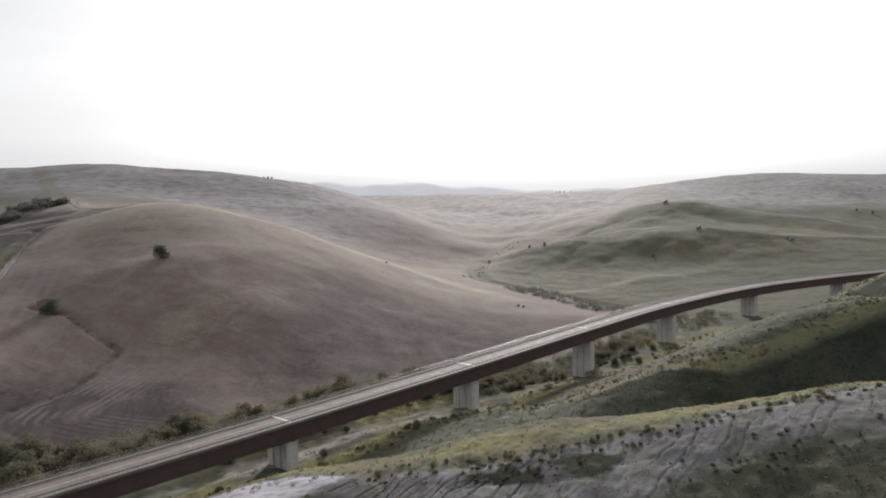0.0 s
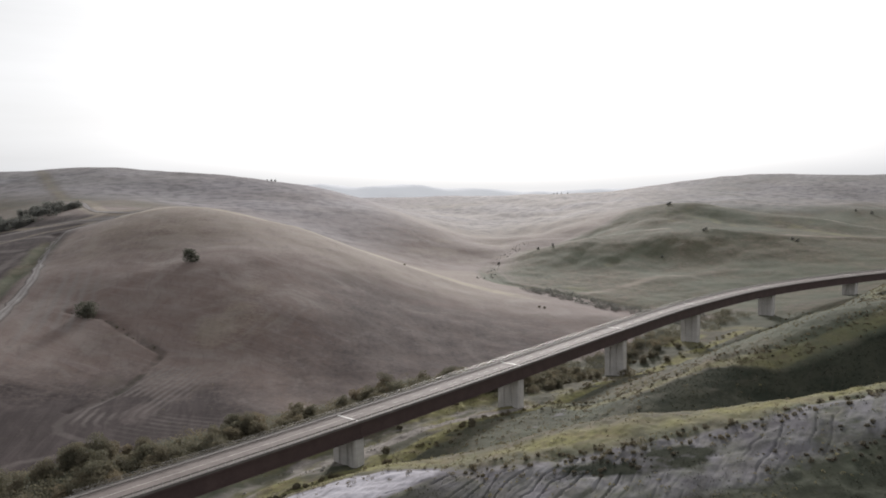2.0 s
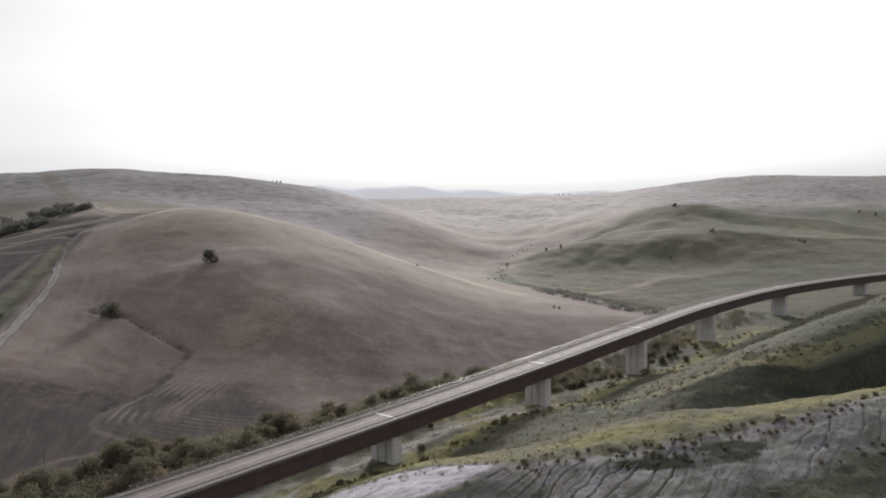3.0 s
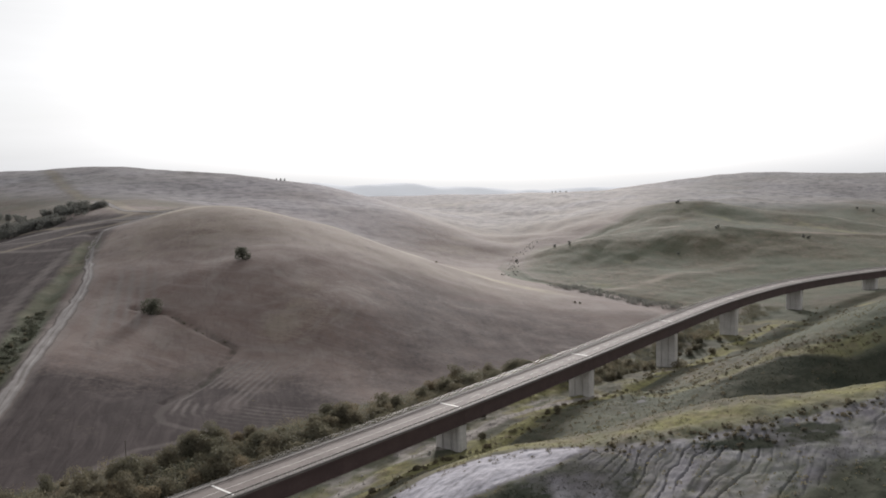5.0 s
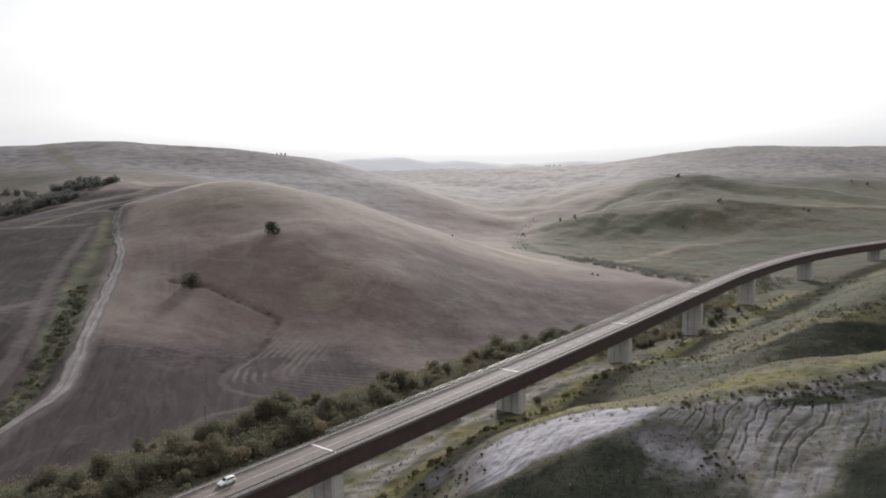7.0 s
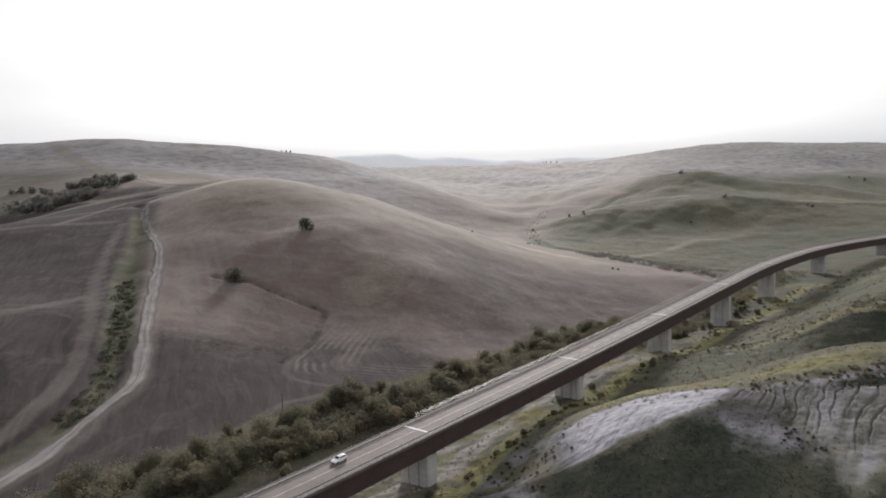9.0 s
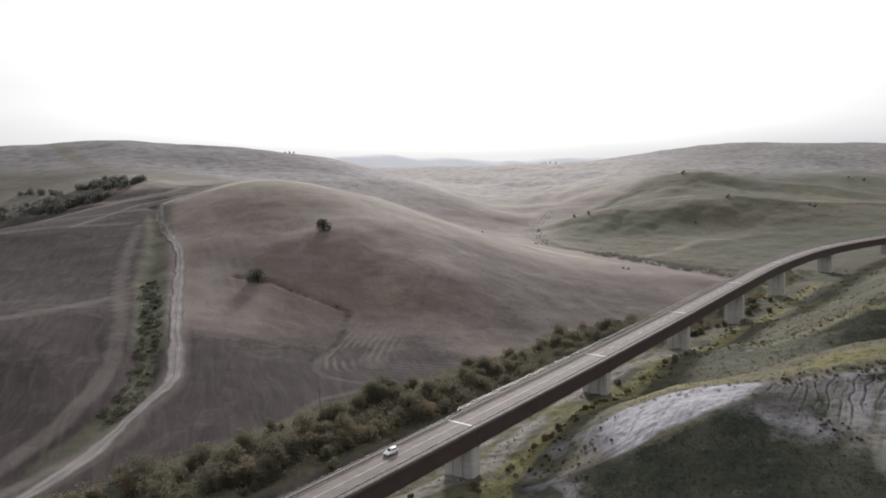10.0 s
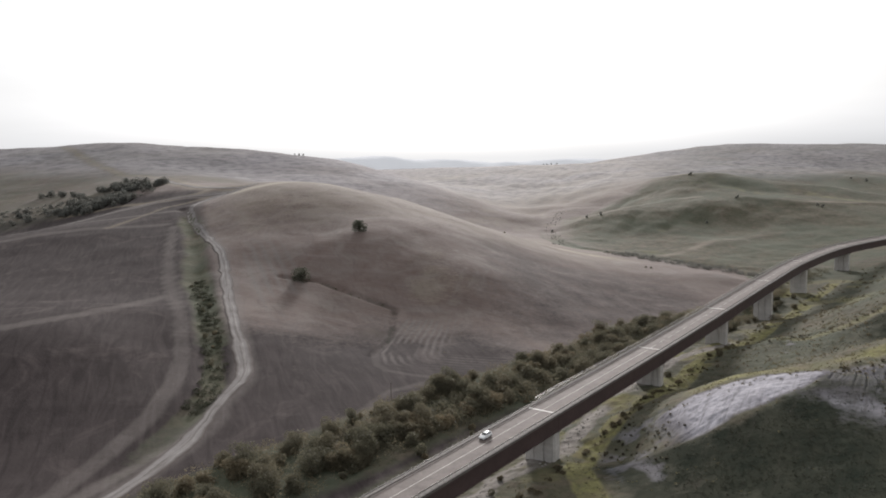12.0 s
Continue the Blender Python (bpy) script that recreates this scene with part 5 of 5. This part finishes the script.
thicket("thicket", [(-150, 90), (-112, 132), (-84, 166), (-50, 205), (-10, 248), (30, 292)], 150, 6, 1.3, 7000, 0.3, SCRUB, "dry brown weeds among the stream gravel", 0.0, 0.3)
# shrubs in the gully beside the track
plant(bush_kinds, scatter(rng, GULLY, 14, 4.5, 0.0, 0.42, 0.75), rng, 0.5, 1.0)
plant(bush_kinds, scatter(rng, DITCH, 9, 1.2, 0.0, 0.0, 0.55), rng, 0.25, 0.5)

# low dark scrub on the near slopes
scrub_kinds = [kind(make_bush("scrub_clump", 81 + k, tall, wide, 170, 0.2, SCRUB_DARK, "low dark scrub clump on the grassy slope", "shrub", "scrub on the slope"))
               for k, (tall, wide) in enumerate(((0.9, 1.3), (0.7, 1.2), (1.1, 1.4), (0.6, 1.0)))]
spots = scatter(rng, CREST_NORTH[1:], 44, 4.0, 3.0) + scatter(rng, CREST_SOUTH, 20, 3.5, -1.0, 0.0, 0.62)
spots += [(float(a), float(b)) for a, b in zip(rng.normal(53, 9, 34), rng.normal(121, 3, 34))]
spots += [(float(a), float(b)) for a, b in zip(rng.normal(-20.5, 3, 26), rng.normal(115, 6, 26))]
spots += [(float(a), float(b)) for a, b in zip(rng.normal(16, 7, 24), rng.normal(133.5, 1.6, 24))]
spots += [(float(a), float(b)) for a, b in zip(rng.normal(-75, 6, 56), rng.normal(148, 11, 56))]
spots += [(float(a), float(b)) for a, b in zip(rng.uniform(5, 60, 12), rng.uniform(222, 262, 12))]
plant(scrub_kinds, clear_of_road(spots, 8), rng, 0.45, 1.15, 0.08)
rusty_kinds = [kind(make_bush("rusty_shrub", 91 + k, tall, wide, 220, 0.18, SCRUB, "low rusty-brown shrub on the edge of the clay", "shrub", "shrubs along the clay edge"))
               for k, (tall, wide) in enumerate(((0.9, 1.5), (0.7, 1.3), (1.0, 1.2)))]
plant(rusty_kinds, scatter(rng, CREST_SOUTH[:5], 110, 4.0, -2.0), rng, 0.6, 1.3, 0.08)
plant(rusty_kinds, scatter(rng, CREST_NORTH[3:], 80, 4.5, 5.0), rng, 0.45, 1.0, 0.08)


def tufts():
    """Grass and weeds that nobody could count, on the near green slopes."""
    rng = np.random.default_rng(9)
    n = 60000
    x, y = rng.uniform(-130, 190, n), rng.uniform(80, 330, n)
    c = areas(x, y)
    keep = rng.uniform(0, 1, n) < np.clip(c["green"] + c["fresh"], 0, 1) * (1 - c["clay"]) * (1 - c["gravel"]) * (1 - c["dense"]) * 0.5 * (0.5 + tangle(x, y, 9, 41, 3))
    keep &= np.abs(beside_road(x, y)) > 2
    x, y = x[keep], y[keep]
    z = height(x, y)
    k = len(x)
    blades = 5
    base = np.repeat(np.stack([x, y, z - 0.05], -1), blades, 0) + np.c_[rng.normal(0, 0.16, (k * blades, 2)), np.zeros(k * blades)]
    a = rng.uniform(0, 6.283, k * blades)
    tall = rng.uniform(0.12, 0.36, k * blades)
    wide = np.stack([np.cos(a), np.sin(a), np.zeros_like(a)], -1) * 0.13
    tip = base + np.stack([rng.normal(0, 0.15, k * blades), rng.normal(0, 0.15, k * blades), tall], -1)
    tri = np.stack([base - wide, base + wide, tip], 1)
    mesh = bpy.data.meshes.new("grass_tufts")
    mesh.from_pydata(tri.reshape(-1, 3).tolist(), [], np.arange(len(tri) * 3).reshape(-1, 3).tolist())
    mesh.materials.append(TUFT)
    tagged(new("grass_tufts", mesh), "rough yellow-green grass on the slopes", "grass", kind="stuff")


tufts()


def tussocks(name, seed, count, size, material, patch, label):
    """Clumps of rough grass and weeds, thick in patches, over the green slopes near the viaduct."""
    rng = np.random.default_rng(seed)
    n = count * 5
    x, y = rng.uniform(-110, 200, n), rng.uniform(110, 400, n)
    c = areas(x, y)
    keep = rng.uniform(0, 1, n) < np.clip(c["green"] + c["fresh"], 0, 1) * (1 - c["clay"]) * (1 - c["gravel"]) * (1 - c["dense"]) * step(0.0, 0.6, tangle(x, y, patch, seed, 4))
    side = beside_road(x, y)
    keep &= (side > 6) & (side < 230)
    x, y = x[keep][:count], y[keep][:count]
    z = height(x, y)
    h = size * rng.uniform(0.5, 1.2, len(x))
    blobs = np.stack([x, y, z + 0.1 * h, h * 1.1, h * 0.55], -1)
    mesh = leafage(name, rng, blobs, len(x) * 9, size * 0.62, material, False)
    tagged(new(name, mesh), label, "grass", kind="stuff")


tussocks("grass_tussocks", 63, 7000, 0.5, TUFT, 22, "clumps of rough yellowish grass on the green slopes")
tussocks("weed_clumps", 67, 3200, 0.6, SCRUB, 16, "brown and olive weeds among the grass")


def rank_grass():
    """Rank dark grass that covers the hollow below the northern crest and deepens the shade painted there."""
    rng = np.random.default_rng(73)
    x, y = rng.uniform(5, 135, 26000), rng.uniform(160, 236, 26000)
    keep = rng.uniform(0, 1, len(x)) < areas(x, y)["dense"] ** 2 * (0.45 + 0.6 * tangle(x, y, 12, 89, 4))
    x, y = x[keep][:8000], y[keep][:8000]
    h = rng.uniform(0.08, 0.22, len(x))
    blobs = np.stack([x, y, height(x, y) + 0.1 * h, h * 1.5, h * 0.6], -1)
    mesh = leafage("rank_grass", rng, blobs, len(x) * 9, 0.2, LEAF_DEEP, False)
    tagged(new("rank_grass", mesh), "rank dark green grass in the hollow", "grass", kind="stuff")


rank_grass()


def dark_grass():
    """Rank dark grass on the shaded faces."""
    rng = np.random.default_rng(19)
    n = 36000
    x, y = rng.uniform(-80, 100, n), rng.uniform(80, 158, n)
    c = areas(x, y)
    keep = rng.uniform(0, 1, n) < c["dense"] * (1 - c["clay"]) * (0.35 + 0.6 * tangle(x, y, 14, 61, 4))
    x, y = x[keep], y[keep]
    z = height(x, y)
    k, blades = len(x), 5
    base = np.repeat(np.stack([x, y, z - 0.05], -1), blades, 0) + np.c_[rng.normal(0, 0.3, (k * blades, 2)), np.zeros(k * blades)]
    a = rng.uniform(0, 6.283, k * blades)
    tall = rng.uniform(0.1, 0.32, k * blades)
    wide = np.stack([np.cos(a), np.sin(a), np.zeros_like(a)], -1) * 0.10
    tip = base + np.stack([rng.normal(0, 0.2, k * blades), rng.normal(0, 0.2, k * blades), tall], -1)
    tri = np.stack([base - wide, base + wide, tip], 1)
    mesh = bpy.data.meshes.new("dark_grass")
    mesh.from_pydata(tri.reshape(-1, 3).tolist(), [], np.arange(len(tri) * 3).reshape(-1, 3).tolist())
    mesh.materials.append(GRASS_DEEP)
    tagged(new("dark_grass", mesh), "thick dark green grass on the shaded hillside", "grass", kind="stuff")


dark_grass()


def stones():
    """Pale stones strewn over the gravel of the stream bed."""
    rng = np.random.default_rng(29)
    n = 30000
    x, y = rng.uniform(-165, 30, n), rng.uniform(75, 300, n)
    c = areas(x, y)
    keep = rng.uniform(0, 1, n) < c["gravel"] ** 2 * 0.55
    x, y = x[keep], y[keep]
    z = height(x, y)
    k = len(x)
    ring = np.array([(1, 0, 0), (0.3, 0.9, 0.1), (-0.8, 0.6, 0), (-0.7, -0.7, 0.05), (0.4, -0.9, 0), (0.05, 0.05, 0.75)])
    size = 0.12 + 0.45 * rng.uniform(0, 1, k) ** 3
    v = ring[None] * rng.uniform(0.7, 1.3, (k, 6, 3)) * size[:, None, None]
    a = rng.uniform(0, 6.283, k)
    v[..., 0], v[..., 1] = v[..., 0] * np.cos(a)[:, None] - v[..., 1] * np.sin(a)[:, None], v[..., 0] * np.sin(a)[:, None] + v[..., 1] * np.cos(a)[:, None]
    v += np.stack([x, y, z - 0.03], -1)[:, None]
    fan = np.array([(0, 1, 5), (1, 2, 5), (2, 3, 5), (3, 4, 5), (4, 0, 5)])
    faces = (np.arange(k)[:, None, None] * 6 + fan[None]).reshape(-1, 3)
    mesh = bpy.data.meshes.new("gravel_stones")
    mesh.from_pydata(v.reshape(-1, 3).tolist(), [], faces.tolist())
    mesh.materials.append(STONE)
    tagged(new("gravel_stones", mesh), "pale stones strewn over the dry stream bed", "stones", kind="stuff")


stones()


# ---- things on the road and in the field ----
def car(place):
    white = speckled("white_car_paint", (0.78, 0.78, 0.78), (0.74, 0.74, 0.74), 1.0, 6.0, 0.25, 0.0, 0.001, 0.0, 0.6)
    glass = speckled("dark_car_glass", (0.02, 0.022, 0.025), (0.028, 0.03, 0.033), 1.0, 4.0, 0.08, 0.0, 0.001, 0.0, 0.6)
    rubber = speckled("tyre_rubber", (0.02, 0.02, 0.02), (0.032, 0.031, 0.03), 3.0, 20.0, 0.85)
    alloy = speckled("alloy_rim", (0.45, 0.45, 0.46), (0.35, 0.35, 0.36), 3.0, 20.0, 0.35, 0.1, 0.01, 0.8)
    lens = speckled("lamp_lens", (0.75, 0.77, 0.78), (0.6, 0.62, 0.64), 5.0, 20.0, 0.15)
    red = speckled("red_lens", (0.35, 0.02, 0.02), (0.25, 0.015, 0.015), 5.0, 20.0, 0.2)
    black = speckled("black_trim", (0.03, 0.03, 0.03), (0.045, 0.045, 0.045), 5.0, 20.0, 0.6)
    ob = thing("car", place, "small white hatchback car driving on the viaduct", "car")

    def loft(rows):
        bm = bmesh.new()
        rings = [[bm.verts.new((x, y, z)) for y, z in ring] for x, ring in rows]
        m = len(rings[0])
        for a, b in zip(rings[:-1], rings[1:]):
            for j in range(m):
                bm.faces.new((a[j], a[(j + 1) % m], b[(j + 1) % m], b[j]))
        bm.faces.new(rings[0][::-1])
        bm.faces.new(rings[-1])
        bmesh.ops.recalc_face_normals(bm, faces=bm.faces)
        bmesh.ops.bevel(bm, geom=list(bm.edges), offset=0.03, segments=2, affect="EDGES")
        for f in bm.faces:
            f.smooth = True
        return bm

    def ring(w, low, high, tuck=0.1):
        return [(-w + 0.04, low), (-w, low + 0.15), (-w, high - 0.16), (-w + tuck, high), (w - tuck, high), (w, high - 0.16), (w, low + 0.15), (w - 0.04, low)]

    body = part("body", loft([(2.1, ring(0.72, 0.32, 0.66)), (1.95, ring(0.84, 0.24, 0.78)), (1.2, ring(0.89, 0.22, 0.92)), (0.75, ring(0.89, 0.22, 0.98)), (-1.4, ring(0.89, 0.22, 1.0)), (-1.95, ring(0.86, 0.24, 0.98)), (-2.08, ring(0.80, 0.34, 0.9))]), white, ob)
    part("cabin", loft([(0.95, ring(0.70, 0.93, 0.99, 0.04)), (0.25, ring(0.66, 0.95, 1.42, 0.12)), (-1.2, ring(0.66, 0.95, 1.48, 0.12)), (-1.75, ring(0.70, 0.95, 1.36, 0.12)), (-1.98, ring(0.70, 0.93, 1.0, 0.04))]), white, ob)

    def panel(name, corners, material, out_y=None):
        bm = bmesh.new()
        v = [bm.verts.new(c) for c in corners]
        f = bm.faces.new(v)
        bmesh.ops.solidify(bm, geom=[f], thickness=0.02)
        return part(name, bm, material, ob)

    panel("windscreen", [(0.93, -0.60, 1.03), (0.93, 0.60, 1.03), (0.32, 0.53, 1.40), (0.32, -0.53, 1.40)], glass)
    panel("rear_window", [(-1.99, 0.58, 1.06), (-1.99, -0.58, 1.06), (-1.80, -0.52, 1.34), (-1.80, 0.52, 1.34)], glass)
    for side in (-1, 1):
        panel("side_window", [(0.62, side * 0.705, 1.02), (-0.35, side * 0.705, 1.03), (-0.35, side * 0.672, 1.38), (0.18, side * 0.672, 1.36)], glass)
        panel("side_window", [(-0.43, side * 0.705, 1.03), (-1.6, side * 0.72, 1.06), (-1.45, side * 0.675, 1.38), (-0.43, side * 0.672, 1.38)], glass)
        bm = bmesh.new()
        box(bm, (1.98, side * 0.62, 0.66), (0.16, 0.30, 0.13))
        part("headlight", bm, lens, body)
        bm = bmesh.new()
        box(bm, (-2.03, side * 0.72, 0.80), (0.10, 0.18, 0.26))
        part("tail_light", bm, red, body)
        bm = bmesh.new()
        box(bm, (0.62, side * 0.96, 1.02), (0.12, 0.20, 0.13))
        part("wing_mirror", bm, white, body)
        for x in (1.28, -1.30):
            bm = bmesh.new()
            tube(bm, (x, side * 0.68, 0.32), (x, side * 0.90, 0.32), 0.32, 0.32, 20)
            wheel = part("wheel", bm, rubber, ob, "black tyre")
            bm = bmesh.new()
            tube(bm, (x, side * 0.885, 0.32), (x, side * 0.915, 0.32), 0.20, 0.18, 14)
            part("rim", bm, alloy, wheel)
    bm = bmesh.new()
    box(bm, (2.06, 0, 0.42), (0.10, 1.1, 0.16))
    part("grille", bm, black, body)
    bm = bmesh.new()
    box(bm, (2.12, 0, 0.50), (0.02, 0.52, 0.11))
    part("number_plate", bm, PAINT, body)
    bm = bmesh.new()
    box(bm, (-2.10, 0, 0.62), (0.03, 0.52, 0.11))
    part("number_plate", bm, PAINT, body)
    return ob


def set_car():
    s = station((-122.5, 131, 15.4))
    p, h = on_deck(s)
    q = p - across(h) * 2.1
    car(Matrix.Translation((q.x, q.y, q.z + 0.04)) @ Matrix.Rotation(math.atan2(-h.y, -h.x), 4, "Z"))


set_car()


def utility_pole(x, y):
    wood = speckled("weathered_pole_wood", (0.10, 0.085, 0.07), (0.065, 0.055, 0.046), 1.0, 6.0, 0.9)
    z = float(height(np.array([x]), np.array([y]))[0])
    ob = thing("utility_pole", Matrix.Translation((x, y, z - 0.5)), "thin dark wooden pole beside the field", "pole")
    bm = bmesh.new()
    tube(bm, (0, 0, 0), (0, 0, 7.5), 0.15, 0.10, 8)
    part("shaft", bm, wood, ob)
    bm = bmesh.new()
    box(bm, (0, 0, 7.1), (0.9, 0.09, 0.09), 0.4)
    part("cross_arm", bm, wood, ob)


utility_pole(-146.5, 206)
